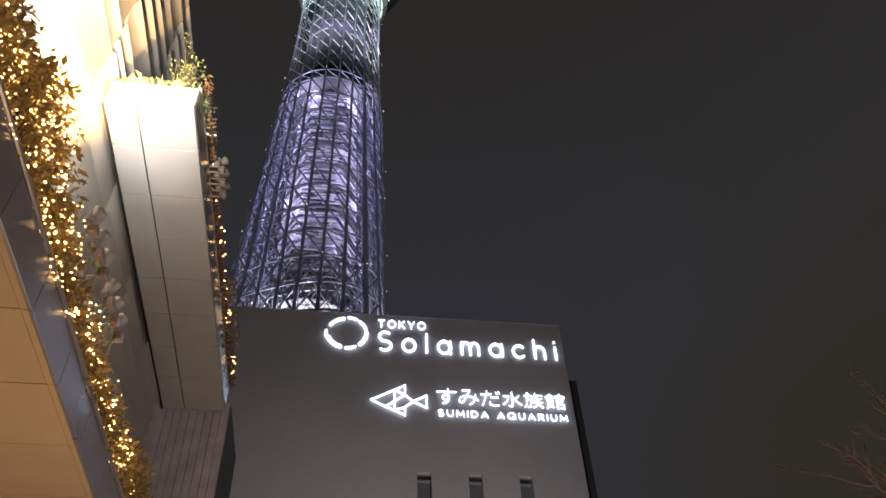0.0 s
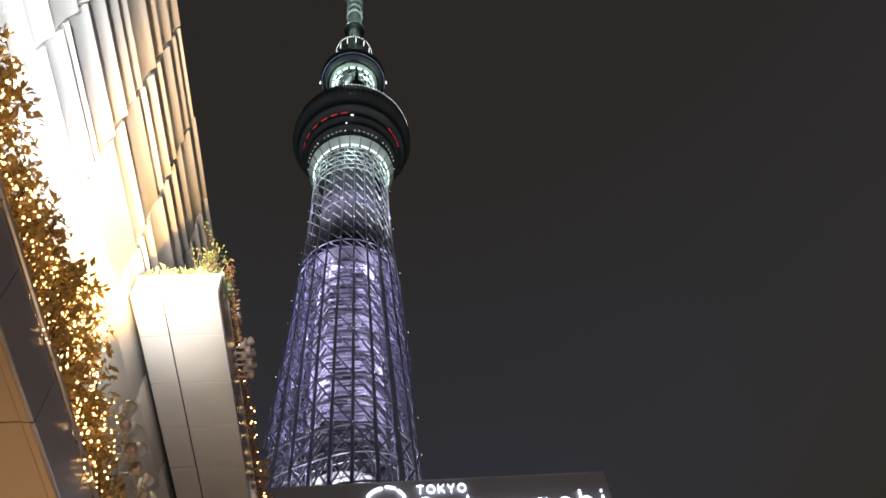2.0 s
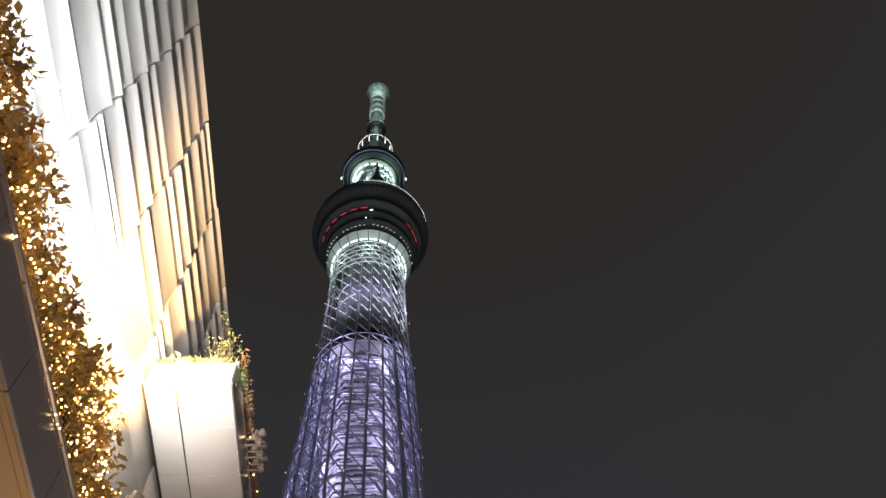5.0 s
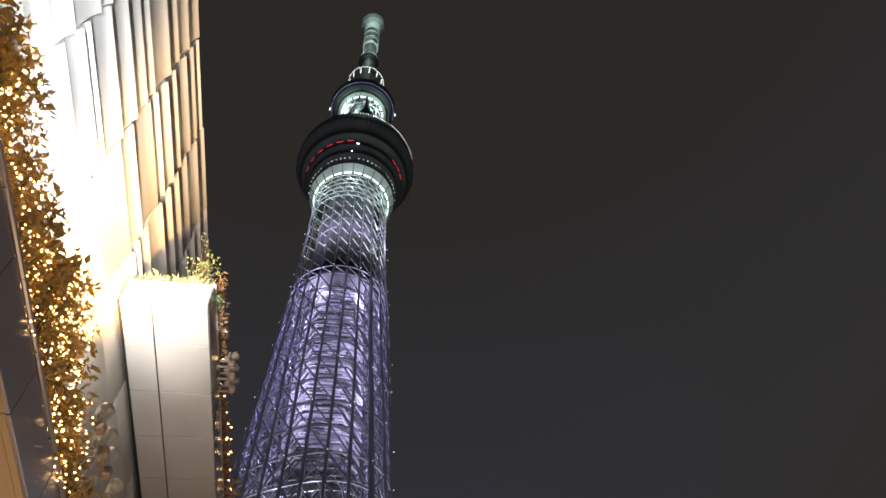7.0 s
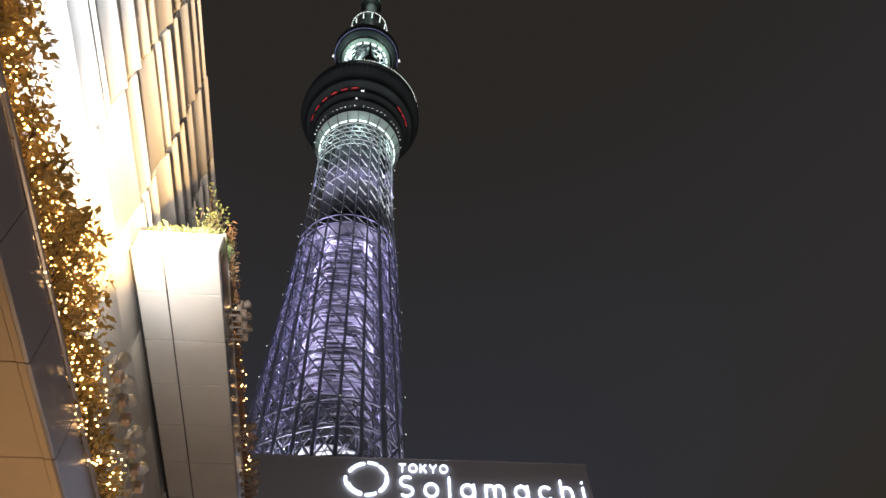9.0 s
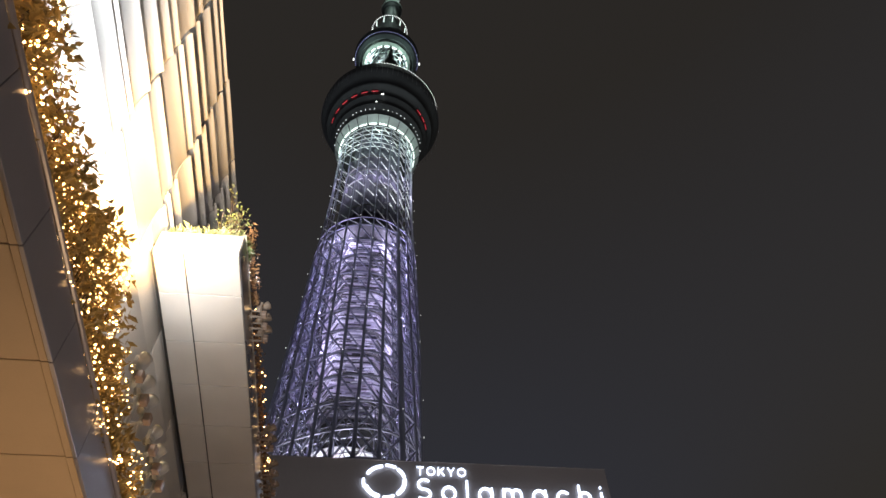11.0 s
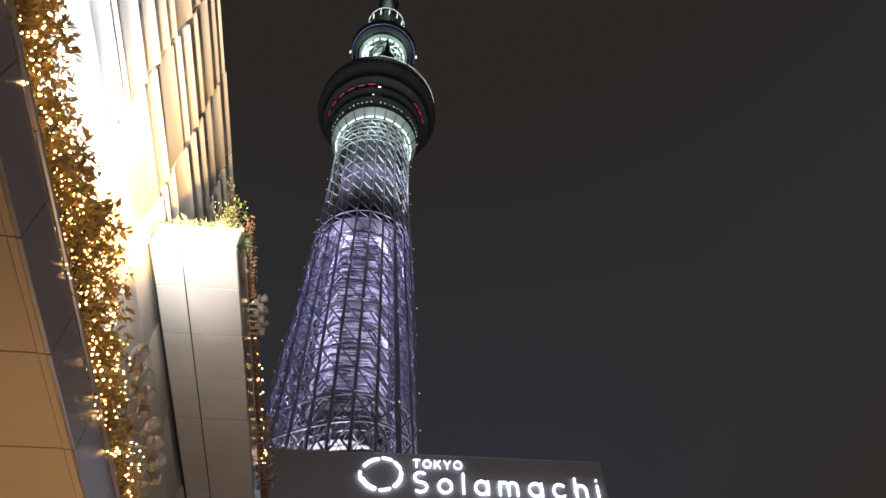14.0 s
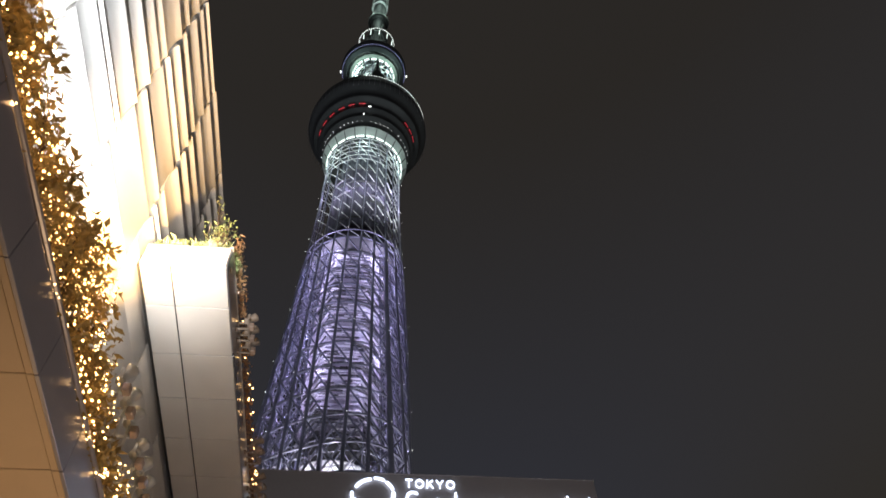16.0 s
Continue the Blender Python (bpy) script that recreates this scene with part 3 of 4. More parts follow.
# rounded single-line letters: width, strokes in a box one high
GLYPHS = {
    "T": (0.78, [[(0, 1), (0.78, 1)], [(0.39, 1), (0.39, 0)]]),
    "O": (0.98, [arc(0.49, 0.5, 0.49, 0.5, 90, 450, 24)]),
    "K": (0.72, [[(0, 1), (0, 0)], [(0.68, 1), (0.02, 0.42)], [(0.24, 0.6), (0.72, 0)]]),
    "Y": (0.80, [[(0, 1), (0.4, 0.48), (0.8, 1)], [(0.4, 0.48), (0.4, 0)]]),
    "S": (0.66, [arc(0.33, 0.75, 0.31, 0.25, 48, 262, 12) + arc(0.33, 0.25, 0.33, 0.25, 82, -132, 12)]),
    "U": (0.72, [[(0, 1), (0, 0.36)] + arc(0.36, 0.36, 0.36, 0.36, 180, 360, 10) + [(0.72, 1)]]),
    "M": (0.92, [[(0, 0), (0.06, 1), (0.46, 0.25), (0.86, 1), (0.92, 0)]]),
    "I": (0.0, [[(0, 1), (0, 0)]]),
    "D": (0.78, [[(0, 0), (0, 1), (0.25, 1)] + arc(0.28, 0.5, 0.5, 0.5, 88, -88, 12) + [(0, 0)]]),
    "A": (0.86, [[(0, 0), (0.43, 1), (0.86, 0)], [(0.17, 0.33), (0.69, 0.33)]]),
    "Q": (0.98, [arc(0.49, 0.5, 0.49, 0.5, 90, 450, 24), [(0.58, 0.28), (0.95, -0.03)]]),
    "R": (0.66, [[(0, 0), (0, 1), (0.34, 1)] + arc(0.36, 0.74, 0.28, 0.26, 85, -85, 8) + [(0, 0.48)], [(0.34, 0.48), (0.66, 0)]]),
    "o": (0.66, [arc(0.33, 0.33, 0.33, 0.33, 90, 450, 20)]),
    "l": (0.0, [[(0, 1), (0, 0)]]),
    "a": (0.66, [arc(0.33, 0.33, 0.33, 0.33, 90, 450, 20), [(0.66, 0.66), (0.66, 0)]]),
    "m": (0.92, [[(0, 0.66), (0, 0)], [(0, 0.40)] + arc(0.23, 0.42, 0.23, 0.24, 180, 0, 8) + [(0.46, 0)], [(0.46, 0.40)] + arc(0.69, 0.42, 0.23, 0.24, 180, 0, 8) + [(0.92, 0)]]),
    "c": (0.58, [arc(0.33, 0.33, 0.33, 0.33, 48, 312, 16)]),
    "h": (0.54, [[(0, 1), (0, 0)], [(0, 0.36)] + arc(0.27, 0.39, 0.27, 0.27, 180, 0, 10) + [(0.54, 0)]]),
    "i": (0.0, [[(0, 0.66), (0, 0)], [(0, 0.93), (0, 0.95)]]),
}


def letters(body, xa, xb, za, zb, width, parent, gap=0.42):
    """each character is one glowing channel letter"""
    hgt = zb - za - width
    total = sum(GLYPHS[c][0] if c != " " else 0.25 for c in body) + gap * (len(body) - 1)
    k = (xb - xa - width) / total
    x = xa + width / 2
    for c in body:
        w, lines = GLYPHS[c] if c != " " else (0.25, [])
        bm = bmesh.new()
        for line in lines:
            ribbon(bm, [(x + p[0] * k, za + width / 2 + p[1] * hgt) for p in line], width)
        if lines:
            ob = part("letter", bm, M_SIGN, parent)
            for line in lines[:1]:
                pin = bmesh.new()
                for p in (line[0], line[-1]):
                    tube(pin, (x + p[0] * k, -0.081, za + width / 2 + p[1] * hgt), (x + p[0] * k, 0.0, za + width / 2 + p[1] * hgt), 0.02, n=6)
                part("standoff", pin, M_FASCIA, ob)
        else:
            bm.free()
        x += (w + gap) * k


mall_sign = thing("illuminated_sign", (0, SY, 0), "white glowing mall lettering with a ring emblem on the wall", "sign")
letters("TOKYO", sx(0.0600), sx(0.1375), sz(0.8285), sz(0.8445), 0.078, mall_sign, 0.50)
letters("Solamachi", sx(0.0605), sx(0.3500), sz(0.7815), sz(0.8215), 0.155, mall_sign, 0.62)
cx, cz, rx_, rz_ = sx(0.0110), sz(0.8135), sx(0.0310), sx(0.0300)
for a0, a1, g, w in ((101, 150, 0.98, 0.22), (62, 87, 1.05, 0.17), (20, 50, 1.02, 0.20), (-46, 6, 1.0, 0.26), (-90, -63, 1.0, 0.19), (176, 200, 1.05, 0.20), (203, 252, 0.97, 0.29)):
    bm = bmesh.new()
    ribbon(bm, arc(cx, cz, rx_ * g, rz_ * g, a0, a1), w, -0.17 - 0.004 * g)
    part("emblem_arc", bm, M_SIGN, mall_sign)
aq_sign = thing("illuminated_sign", (0, SY, 0), "white glowing aquarium lettering with a fish emblem", "sign")
letters("SUMIDA AQUARIUM", sx(0.1525), sx(0.3500), sz(0.6665), sz(0.6780), 0.055, aq_sign, 0.5)
pitch = (0.3530 - 0.1515) / 6
for i, ch in enumerate("すみだ水族館"):
    ua = 0.1515 + pitch * i
    text_mesh(ch, sx(ua), sx(ua + pitch * 0.90), sz(0.6885), sz(0.7155), "kana_letter", aq_sign, -0.02)
fl, ft, fb = (sx(0.0530), sz(0.6895)), (sx(0.1035), sz(0.7180)), (sx(0.1035), sz(0.6650))
ta, tb = (sx(0.1360), sz(0.7015)), (sx(0.1360), sz(0.6795))
mid, mt, ml = (sx(0.1155), sz(0.6900)), (sx(0.1035), sz(0.7010)), (sx(0.1035), sz(0.6790))
bu, bd, bl = (sx(0.088), sz(0.7095)), (sx(0.088), sz(0.6730)), (sx(0.0740), sz(0.6785))
for pts in ([fl, ft, mt, mid, ta, tb, mid, ml, fb, fl], [mt, bl], [bu, bd], [bu, mt], [bd, ml]):
    bm = bmesh.new()
    ribbon(bm, pts, 0.09)
    part("fish_outline", bm, M_SIGN, aq_sign)

# ---- clad facade ----
facade = thing("wall_west", (WALLX, 0, 0), "tall facade clad in staggered pale metal boards", "wall", kind="structure")
ROOF = 22.16
bm = bmesh.new()
box(bm, (-0.5, -8, 7.9), (-0.125, 34, ROOF - 0.05))
part("wall_backing", bm, M_BACK, facade)
bm = bmesh.new()
box(bm, (-0.5, -8, 0), (-3.5, 34, 7.9))
part("shop_wall", bm, M_BACK, facade)
bm = bmesh.new()
box(bm, (-0.55, -8, ROOF - 0.05), (-0.13, 34, ROOF + 0.02))
part("roof_coping", bm, M_FASCIA, facade)
# one board, unit height and length: a curved sheet that leans out at its top edge
boards = []
for lean in (0.095, 0.075, 0.11):
    bm = bmesh.new()
    prof = [(-0.05, 0.0), (lean * 0.38, 0.0), (lean * 0.40, 0.03), (lean * 0.14, 0.22), (lean * 0.08, 0.42), (lean * 0.14, 0.62), (lean * 0.34, 0.78), (lean * 0.68, 0.88), (lean * 0.96, 0.945), (lean, 0.96), (lean * 0.94, 0.978), (-0.05, 0.978)]
    lo = [bm.verts.new((x, 0.005, z)) for x, z in prof]
    hi = [bm.verts.new((x, 0.993, z)) for x, z in prof]
    bm.faces.new(lo)
    bm.faces.new(hi[::-1])
    for i in range(len(prof)):
        j = (i + 1) % len(prof)
        f = bm.faces.new((lo[i], hi[i], hi[j], lo[j]))
        f.smooth = 2 <= i <= 8
    me = bpy.data.meshes.new("board")
    bm.to_mesh(me)
    bm.free()
    me.materials.append(M_CLAD)
    boards.append(me)
rng = random.Random(5)
# board joints of the bays that the plaza sees best, by height
SEAMS = {
    -1: (12.42, 13.19, 14.06, 15.25, 15.83, 16.61, 17.47, 18.38, 19.49, 20.60),
    0: (12.72, 13.66, 14.42, 14.77, 15.80, 16.74, 17.54, 18.15, 19.36, 20.28, 21.21),
    1: (12.31, 13.27, 14.10, 15.72, 16.47, 17.75, 18.24, 18.95, 19.77, 20.76, 21.51),
    2: (12.52, 13.63, 14.84, 15.75, 16.21, 16.85, 17.89, 18.68, 19.49, 20.40, 21.41),
}
BAY = 2.476
for bay in range(-4, 11):
    ya = 4.063 + BAY * bay
    top = ROOF + rng.uniform(-0.12, 0.12)
    heights = [8.0 + rng.uniform(-0.3, 0)]
    fixed = SEAMS.get(bay, ())
    while heights[-1] < (fixed[0] if fixed else top) - 0.5:
        heights.append(heights[-1] + rng.choice((0.40, 0.52, 0.66, 0.82, 1.0)))
    if fixed and fixed[0] - heights[-1] < 0.3:
        heights.pop()
    heights += fixed
    if heights[-1] > top - 0.3:
        heights.pop()
    heights.append(top)
    for za, zb in zip(heights, heights[1:]):
        ob = new("board", rng.choice(boards))
        ob.parent = facade
        ob.location, ob.scale = (rng.uniform(-0.012, 0.012) + 0.012 * (bay % 2) - 0.065, ya, za), (1, BAY, zb - za)

# ---- upper terrace box ----
BX0, BX1, BY0, BY1, BZ = -4.65, -2.99, 9.39, 19.62, 14.6
BH = 0.665
terrace = thing("terrace_box", (0, 0, 0), "white panelled terrace box projecting from the facade", "terrace")
bm = bmesh.new()
box(bm, (BX0 + 0.03, BY0 + 0.03, BZ + 0.03), (BX1 - 0.03, BY1, BZ + BH - 0.06))
part("terrace_core", bm, M_GAP, terrace)
ys = [BY0, BY0 + 1.03] + [BY0 + 1.03 + 1.28 * k for k in range(1, 7)] + [BY1]
for ya, yb in zip(ys, ys[1:]):
    for xa, xb in ((BX0, -4.078), (-4.050, BX1)):
        bm = bmesh.new()
        box(bm, (xa, ya + (0.009 if ya > BY0 else 0), BZ), (xb, yb - 0.009, BZ + 0.05), 0.006)
        part("soffit_panel", bm, M_WHITE, terrace)
bm = bmesh.new()
box(bm, (BX0, BY0 - 0.02, BZ + 0.004), (BX1, BY0 + 0.025, BZ + BH), 0.008)
part("end_panel", bm, M_WHITE, terrace)
for ya, yb in zip(ys[::2], ys[2::2] + [BY1]):
    if yb > ya:
        bm = bmesh.new()
        box(bm, (BX1 - 0.026, ya + 0.028, BZ + 0.055), (BX1 + 0.02, yb - 0.008, BZ + BH), 0.006)
        part("side_panel", bm, M_POLISHED, terrace, "dark polished metal side fascia")
bm = bmesh.new()
box(bm, (BX1 - 0.03, BY0 - 0.02, BZ + BH + 0.003), (BX1 + 0.035, BY1, BZ + BH + 0.05), 0.006)
part("edge_trim", bm, M_WHITE, terrace, "pale metal edge trim")
bm = bmesh.new()
box(bm, (BX0 + 0.1, BY0 + 0.1, BZ + BH - 0.05), (BX1 - 0.1, BY1 - 0.1, BZ + BH - 0.01))
part("planting_soil", bm, M_SOIL, terrace)

# solid black strip just below the soffit, in place of the open gap's shade
bm = bmesh.new()
box(bm, (-4.70, BY0 + 0.04, BZ - 0.015), (BX0 - 0.002, BY1, BZ + 0.3))
part("gap_shade_strip", bm, M_GAP, terrace, "black strip painted as the shade of the open gap along the wall")

# fluted return wall behind the terrace
flute = thing("wall_return", (0, 19.64, 0), "fluted pale return wall below the terrace", "wall", kind="structure")
bm = bmesh.new()
box(bm, (-5.2, 0.14, 0), (-2.85, 3.0, 14.9))
part("wall_backing", bm, M_BACK, flute)
n = 11
for i in range(n):
    xa = -5.2 + 2.35 * i / n
    bm = bmesh.new()
    d = rng.uniform(0.0, 0.07)
    box(bm, (xa + 0.004, d * 0.5, 0), (xa + 2.35 / n - 0.006, 0.13, 14.9), 0.012)
    part("flute_panel", bm, M_FLUTE, flute)

# ---- canopy ----
CX, CZ, CH = -3.42, 7.8, 0.66
canopy = thing("canopy", (0, 0, 0), "canopy with warm-lit panelled soffit and dark metal fascia", "canopy", kind="structure")
bm = bmesh.new()
box(bm, (-8.2, -6, CZ + 0.06), (CX - 0.05, 24, CZ + 0.35))
part("canopy_slab", bm, M_GAP, canopy)
yj = [5.955 + 1.455 * k for k in range(-8, 13)]
for ya, yb in zip(yj, yj[1:]):
    for xa, xb in ((-8.2, -6.6), (-6.6, -5.1), (-5.1, CX - 0.10)):
        bm = bmesh.new()
        box(bm, (xa + 0.006, ya + 0.006, CZ), (xb - 0.006, yb - 0.006, CZ + 0.05), 0.005)
        part("soffit_panel", bm, M_SOFFIT, canopy)
    bm = bmesh.new()
    box(bm, (CX - 0.098, ya + 0.004, CZ - 0.012), (CX - 0.02, yb - 0.004, CZ + 0.05), 0.005)
    part("edge_trim", bm, M_SOFFIT, canopy)
    bm = bmesh.new()
    box(bm, (CX - 0.016, ya + 0.005, CZ - 0.02), (CX + 0.03, yb - 0.005, CZ + CH), 0.006)
    part("fascia_panel", bm, M_FASCIA, canopy, "dark brushed metal fascia panel")
bm = bmesh.new()
tube(bm, (CX + 0.05, -6, CZ + CH + 0.03), (CX + 0.05, 23.4, CZ + CH + 0.03), 0.035, n=8)
part("edge_rail", bm, M_FASCIA, canopy)

# ---- planting ----


def leaves(bm, rng, count, sample, size, droop=0.0):
    for _ in range(count):
        p = Vector(sample(rng))
        d = Vector((rng.gauss(0, 1), rng.gauss(0, 1), rng.gauss(0.2 - droop, 0.8))).normalized()
        s = d.orthogonal().normalized()
        s.rotate(Matrix.Rotation(rng.uniform(0, 6.28), 3, d))
        l = size * rng.uniform(0.6, 1.4)
        w = l * rng.uniform(0.16, 0.30)
        up = d.cross(s) * (l * 0.10)
        v = [bm.verts.new(p + q) for q in (Vector((0, 0, 0)), d * l * 0.4 + s * w + up, d * l, d * l * 0.4 - s * w + up)]
        bm.faces.new((v[0], v[1], v[2]))
        bm.faces.new((v[0], v[2], v[3]))


def hedge_point(rng):
    y = rng.uniform(-1.5, 22.5)
    q = noise.noise(Vector((0.0, y * 0.9, 3.0)))
    top = float(np.interp(y, (2.8, 3.3, 3.8, 4.9, 5.6, 6.2, 6.7, 7.1, 7.5, 8.4, 9.8, 10.7, 12.4, 14.4, 15.4), (9.55, 9.74, 9.58, 9.72, 9.98, 10.28, 10.05, 9.82, 9.5, 9.25, 9.25, 9.35, 9.45, 9.9, 9.8))) + 0.12 * noise.noise(Vector((4.0, y * 3.1, 1.0)))
    while True:
        z = rng.uniform(8.42, top)
        if noise.noise(Vector((7.0, y * 2.6, z * 2.6))) > rng.uniform(-0.45, 0.15):
            break
    t = (z - 8.42) / 1.5
    x = CX - 0.27 + max(-0.3, min(0.3, rng.gauss(0, 0.16))) + 0.10 * q + 0.08 * t
    return (x - 0.03, y, z)


hedge = thing("hedge", (0, 0, 0), "evergreen hedge wound with warm fairy lights on the canopy", "hedge")
bm = bmesh.new()
box(bm, (-4.3, -2.0, CZ + 0.352), (CX - 0.12, 23.0, CZ + CH - 0.04))
part("planter_trough", bm, M_FASCIA, hedge)
bm = bmesh.new()
leaves(bm, rng, 48000, hedge_point, 0.115)
tagged(part("foliage", bm, M_LEAF_WARMLIT, hedge), kind="stuff")
bm = bmesh.new()
for _ in range(900):
    p = Vector(hedge_point(rng))
    p.x = min(p.x, CX - 0.16)
    tube(bm, (p.x, p.y, 8.4), p, 0.012, 0.006, 4, False)
tagged(part("twig_mass", bm, M_TWIG, hedge), kind="stuff")
fairy = thing("fairy_lights", (0, 0, 0), "warm white fairy lights strung through the hedge", "string lights")
bm = bmesh.new()
for n in range(430):
    x, y, z = hedge_point(rng)
    if n > 260:
        while y > 8.0:
            x, y, z = hedge_point(rng)
    d = Vector((0, rng.gauss(0, 1), rng.gauss(0, 0.8))).normalized() * rng.uniform(0.04, 0.09)
    for i in range(rng.randint(5, 13)):
        ball(bm, (x + rng.uniform(-0.02, 0.16), y + d.y * i + rng.gauss(0, 0.03), min(9.35 if y > 7.4 else 10.0, max(8.46, z + d.z * i + rng.gauss(0, 0.03)))), rng.choice((0.009, 0.012, 0.016)))
tagged(part("bulb_string", bm, M_BULB, fairy), kind="stuff")


def trail_point(rng):
    y = rng.uniform(BY0, BY1)
    q = noise.noise(Vector((2.0, y * 0.8, 5.0)))
    z = BZ + BH + 0.10 + abs(rng.gauss(0.0, 0.20)) + 0.1 * q
    return (BX1 + 0.07 + rng.gauss(0, 0.04), y, z)


trail = thing("trailing_plant", (0, 0, 0), "trailing plants with fairy lights along the terrace edge", "plant")
bm = bmesh.new()
leaves(bm, rng, 1700, trail_point, 0.09, 0.6)
tagged(part("foliage", bm, M_TRAIL, trail), kind="stuff")
bm = bmesh.new()
for _ in range(34):
    x, y, z = trail_point(rng)
    y = BY0 + (BY1 - BY0) * rng.uniform(0.05, 1.0) ** 0.55
    ball(bm, (x + 0.08, y, z), 0.018)
tagged(part("bulb_string", bm, M_BULB, trail), kind="stuff")


def front_point(rng):
    x = rng.uniform(BX0 + 0.1, BX1)
    return (x, BY0 + 0.12 + rng.uniform(0, 0.5), BZ + BH + abs(rng.gauss(0, 0.13)) + 0.03)


grassy = thing("terrace_planting", (0, 0, 0), "low green planting on the terrace end", "plant")
bm = bmesh.new()
leaves(bm, rng, 2600, front_point, 0.16)
tagged(part("foliage", bm, M_LEAFY, grassy), kind="stuff")
tuft = thing("grass_tuft", (0, 0, 0), "pale ornamental grass along the terrace end", "grass")
bm = bmesh.new()
for _ in range(420):
    x = rng.uniform(BX0 + 0.25, BX1 - 0.05)
    p = Vector((x, BY0 + rng.uniform(0.05, 0.3), BZ + BH - 0.01))
    d = Vector((rng.gauss(0, 0.35), rng.gauss(-0.1, 0.25), 1)).normalized() * rng.uniform(0.14, 0.36)
    s = Vector((0.010, 0.004, 0))
    bend = Vector((d.x * 0.5, d.y * 0.5, -0.04))
    v = [bm.verts.new(q) for q in (p - s, p + s, p + d * 0.6 + s * 0.8, p + d * 0.6 - s * 0.8, p + d + bend)]
    bm.faces.new((v[0], v[1], v[2], v[3]))
    bm.faces.new((v[3], v[2], v[4]))
tagged(part("grass_mass", bm, M_GRASS, tuft), kind="stuff")
shrub = thing("shrub", (-3.30, BY0 + 0.22, BZ + BH - 0.02), "sparse upright shrub on the terrace corner", "shrub")
bm = bmesh.new()
tips = []
for i in range(10):
    p = Vector((rng.uniform(-0.30, 0.10), rng.uniform(-0.06, 0.06), 0))
    d = Vector((rng.gauss(-0.04, 0.13), rng.gauss(0, 0.12), 1)).normalized()
    if i == 0:
        p, d = Vector((-0.02, 0, 0)), Vector((-0.16, 0, 1)).normalized()
    for s in range(6 if i == 0 else 4):
        q = p + d * (0.42 if i == 0 else rng.uniform(0.16, 0.40))
        tube(bm, p, q, 0.012 - s * 0.0015, 0.0105 - s * 0.0015, 5, False)
        if i or s > 3:
            tips += [p.lerp(q, 0.5), q]
        for _ in range(2):
            e = (d + Vector((rng.gauss(0, 0.6), rng.gauss(0, 0.5), 0.2))).normalized()
            tube(bm, p, p + e * 0.2, 0.005, 0.003, 4, False)
            tips.append(p + e * 0.2)
        if i:
            d = (d + Vector((rng.gauss(0, 0.12), rng.gauss(0, 0.1), 0.1))).normalized()
        p = q
part("shrub_stem", bm, M_TWIG, shrub)
bm = bmesh.new()
leaves(bm, rng, 260, lambda r: r.choice(tips) + Vector((r.gauss(0, .04), r.gauss(0, .04), r.gauss(0, .04))), 0.09)
tagged(part("foliage", bm, M_LEAFY, shrub), kind="stuff")

# ---- floodlights ----


def flood(place, tilt, turn, scale=1.0, label="pale grey floodlight on a short bracket", stem=1.1, shell=None, arm=0.0):
    ob = thing("floodlight", place, label, "floodlight", "facade floodlights")
    shell = shell or M_LAMP
    bm = bmesh.new()
    tube(bm, (0, 0, -stem), (0, 0, -0.12), 0.03, n=8)
    part("stem", bm, shell, ob)
    if arm:
        bm = bmesh.new()
        tube(bm, (0.03, 0, -stem), (-arm, 0, -stem), 0.03, n=8)
        part("arm", bm, shell, ob)
    bm = bmesh.new()
    box(bm, (0.04, -0.08, -0.36), (0.17, 0.08, -0.18), 0.02)
    part("ballast_box", bm, M_LENS, ob, "pinkish brown ballast box")
    bm = bmesh.new()
    box(bm, (-0.34, -0.025, -0.40), (0.06, 0.025, -0.35), 0.008)
    box(bm, (-0.34, -0.07, -0.43), (-0.24, 0.07, -0.33), 0.015)
    part("bracket_arm", bm, shell, ob)
    bm = bmesh.new()
    for s in (-1, 1):
        box(bm, (-0.03, s * 0.15 - 0.012, -0.14), (0.03, s * 0.15 + 0.012, 0.06))
    box(bm, (-0.03, -0.16, -0.16), (0.03, 0.16, -0.13))
    part("yoke", bm, shell, ob)
    bm = bmesh.new()
    lathe(bm, [(0.01, -0.17), (0.06, -0.16), (0.075, -0.12), (0.09, -0.11), (0.09, -0.08), (0.075, -0.07), (0.075, -0.05), (0.09, -0.04), (0.09, -0.01), (0.078, 0.0), (0.085, 0.06), (0.11, 0.16), (0.118, 0.22), (0.108, 0.22), (0.10, 0.16), (0.01, 0.14)], 20)
    bmesh.ops.transform(bm, matrix=pose(0, 0, 0, tilt, 0, turn), verts=bm.verts)
    part("head", bm, shell, ob, smooth=True)
    bm = bmesh.new()
    tube(bm, (0, 0, 0.165), (0, 0, 0.19), 0.098, n=18)
    bmesh.ops.transform(bm, matrix=pose(0, 0, 0, tilt, 0, turn), verts=bm.verts)
    part("lens", bm, M_LENS, ob, "dull amber glass lens")
    ob.scale = (scale,) * 3
    return ob


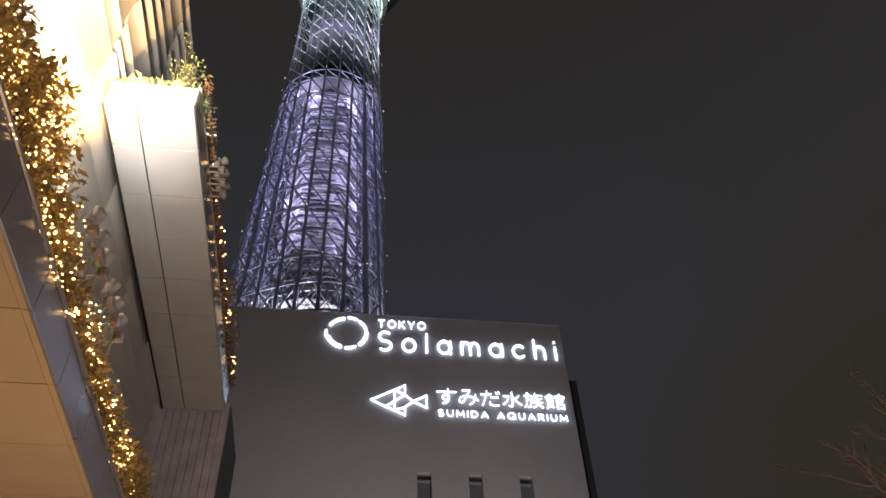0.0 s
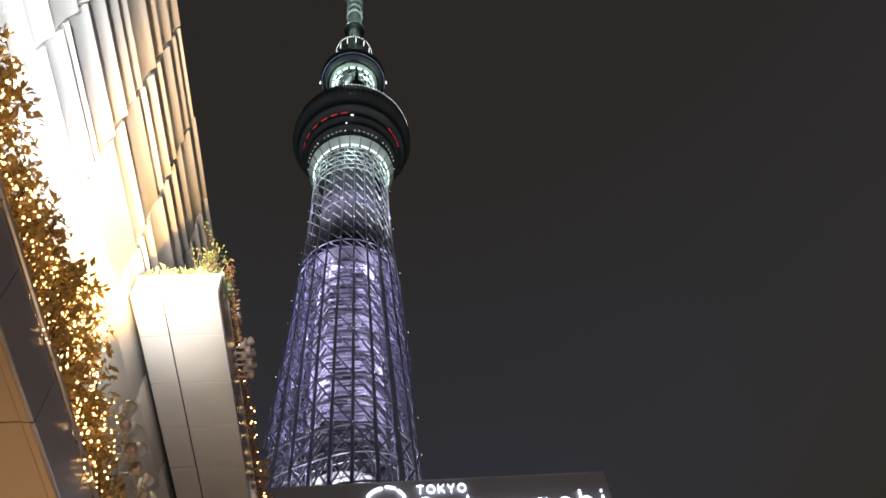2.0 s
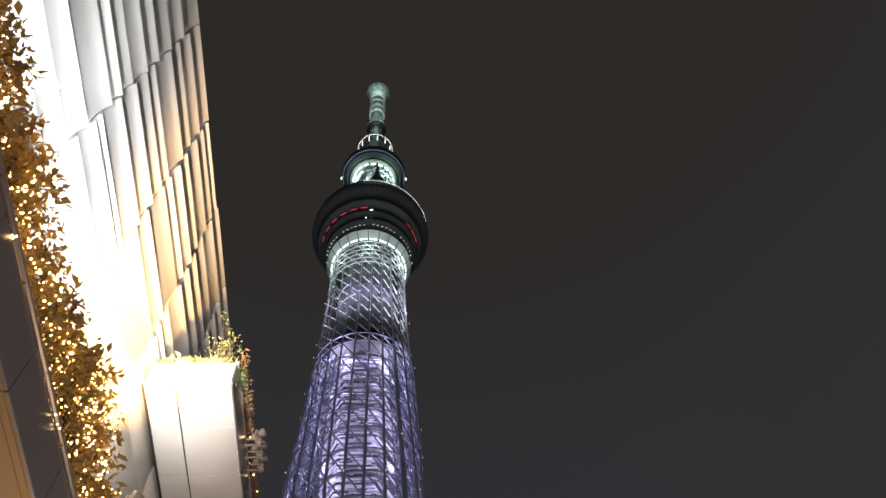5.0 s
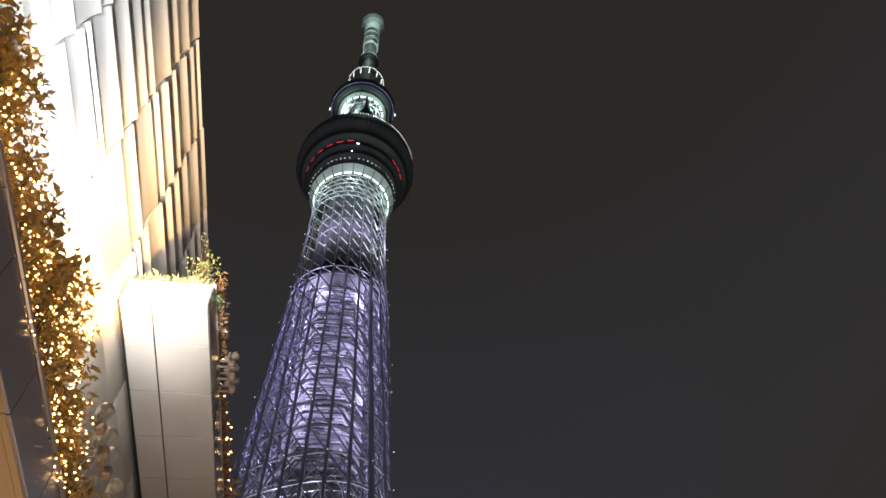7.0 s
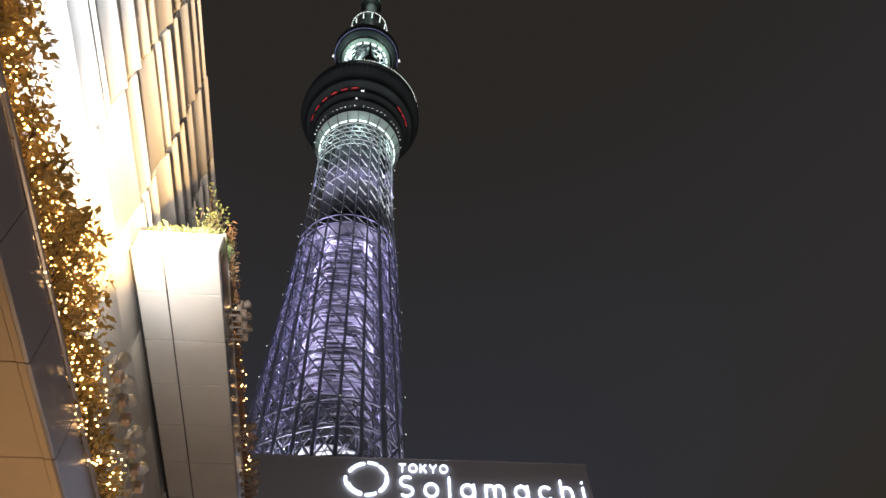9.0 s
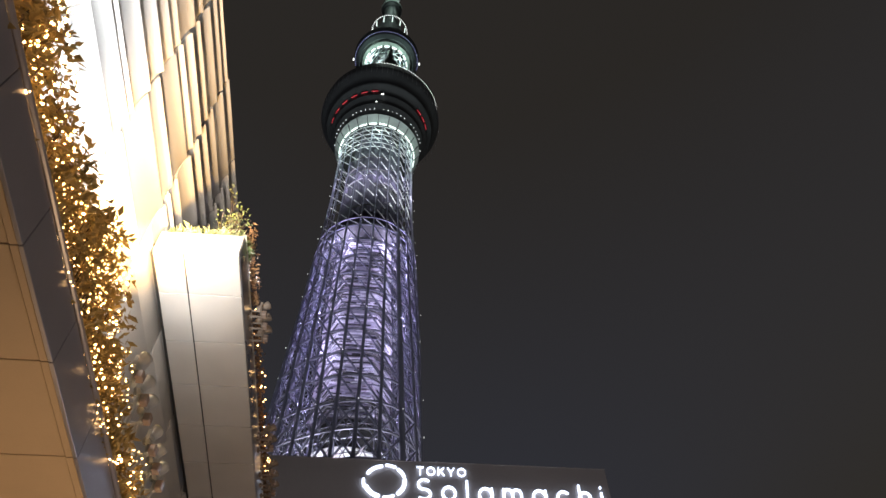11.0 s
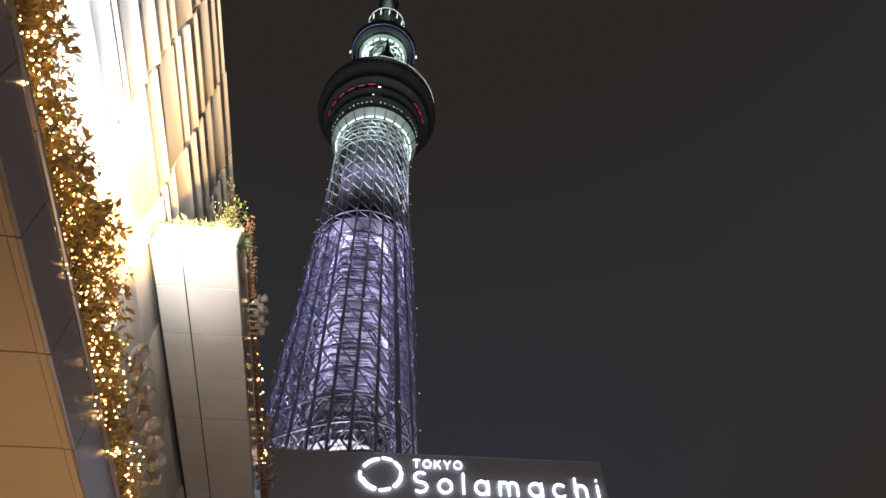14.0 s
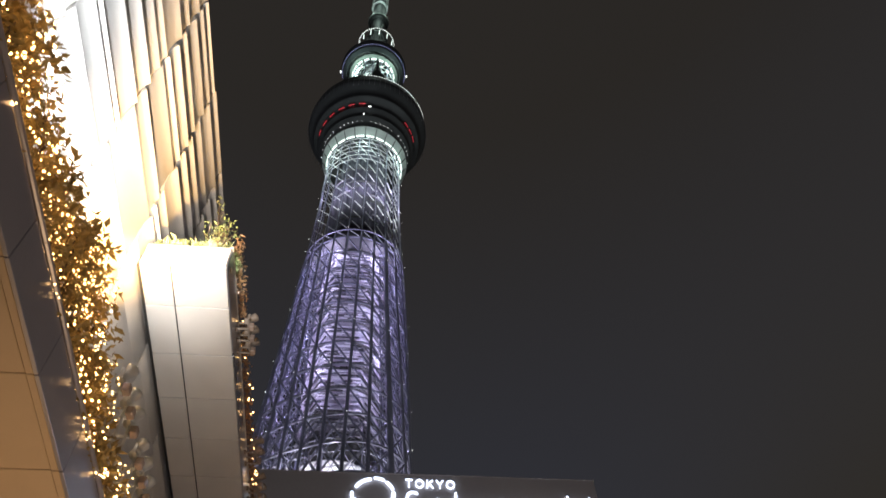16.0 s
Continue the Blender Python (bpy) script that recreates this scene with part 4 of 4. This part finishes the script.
for y in (8.20, 8.66, 9.05, 9.72, 10.14, 10.55):
    flood((CX - 0.08, y, 10.16), 22, 100, 0.88)
for y in (11.27, 11.60, 11.95, 15.1, 15.5, 16.4, 16.8, 17.2):
    flood((BX1 + 0.26, y, BZ + BH + 0.05), 50, 90, 0.8, "brown floodlight on the terrace edge", 0.14, M_LAMP_BROWN, 0.36)

# ---- bare tree ----
rng = random.Random(23)
bare = thing("bare_tree", (13.4, 10.1, 0), "leafless street tree with fine reddish twigs", "tree")
trunk, twig_bm = bmesh.new(), bmesh.new()
sweep(trunk, [Vector((0, 0, 0)), Vector((0.05, 0.02, 1.6)), Vector((0.0, 0.1, 3.4)), Vector((-0.1, 0.1, 4.6))], [0.20, 0.16, 0.14, 0.11], 10)
part("trunk", trunk, M_BARK, bare)


def limb(start, end, r, depth):
    pts, n = [], 7
    side = Vector((rng.gauss(0, 1), rng.gauss(0, 1), rng.gauss(0, 0.5))) * (end - start).length * 0.06
    for i in range(n + 1):
        t = i / n
        pts.append(start.lerp(end, t) + side * math.sin(math.pi * t) + Vector((rng.gauss(0, 1), rng.gauss(0, 1), rng.gauss(0, 1))) * 0.012 * (end - start).length)
    bm = bmesh.new() if depth == 2 else twig_bm
    sweep(bm, pts, [r * (1 - 0.85 * i / n) + 0.004 for i in range(n + 1)], 6 if depth == 2 else 4)
    if depth == 2:
        part("limb", bm, M_BARK, bare)
    if depth:
        d = (end - start).normalized()
        for i in range(22 if depth == 2 else 9):
            t = rng.uniform(0.25, 0.95)
            p = pts[int(t * n)]
            e = (d * 1.2 + Vector((rng.gauss(0, 0.5), rng.gauss(0, 0.5), rng.gauss(0.25, 0.4)))).normalized()
            limb(p, p + e * (end - start).length * rng.uniform(0.2, 0.42) * (1.15 - t * 0.5), r * 0.35, depth - 1)


for k in range(14):
    a = radians(26 * k + rng.uniform(-12, 12))
    out = rng.uniform(3.2, 5.2)
    limb(Vector((-0.05, 0.08, 3.2 + 0.16 * k)), Vector((out * math.cos(a), out * math.sin(a), rng.uniform(7.3, 9.9))), 0.045, 2)
tagged(part("twig_mass", twig_bm, M_BARK, bare), kind="stuff")
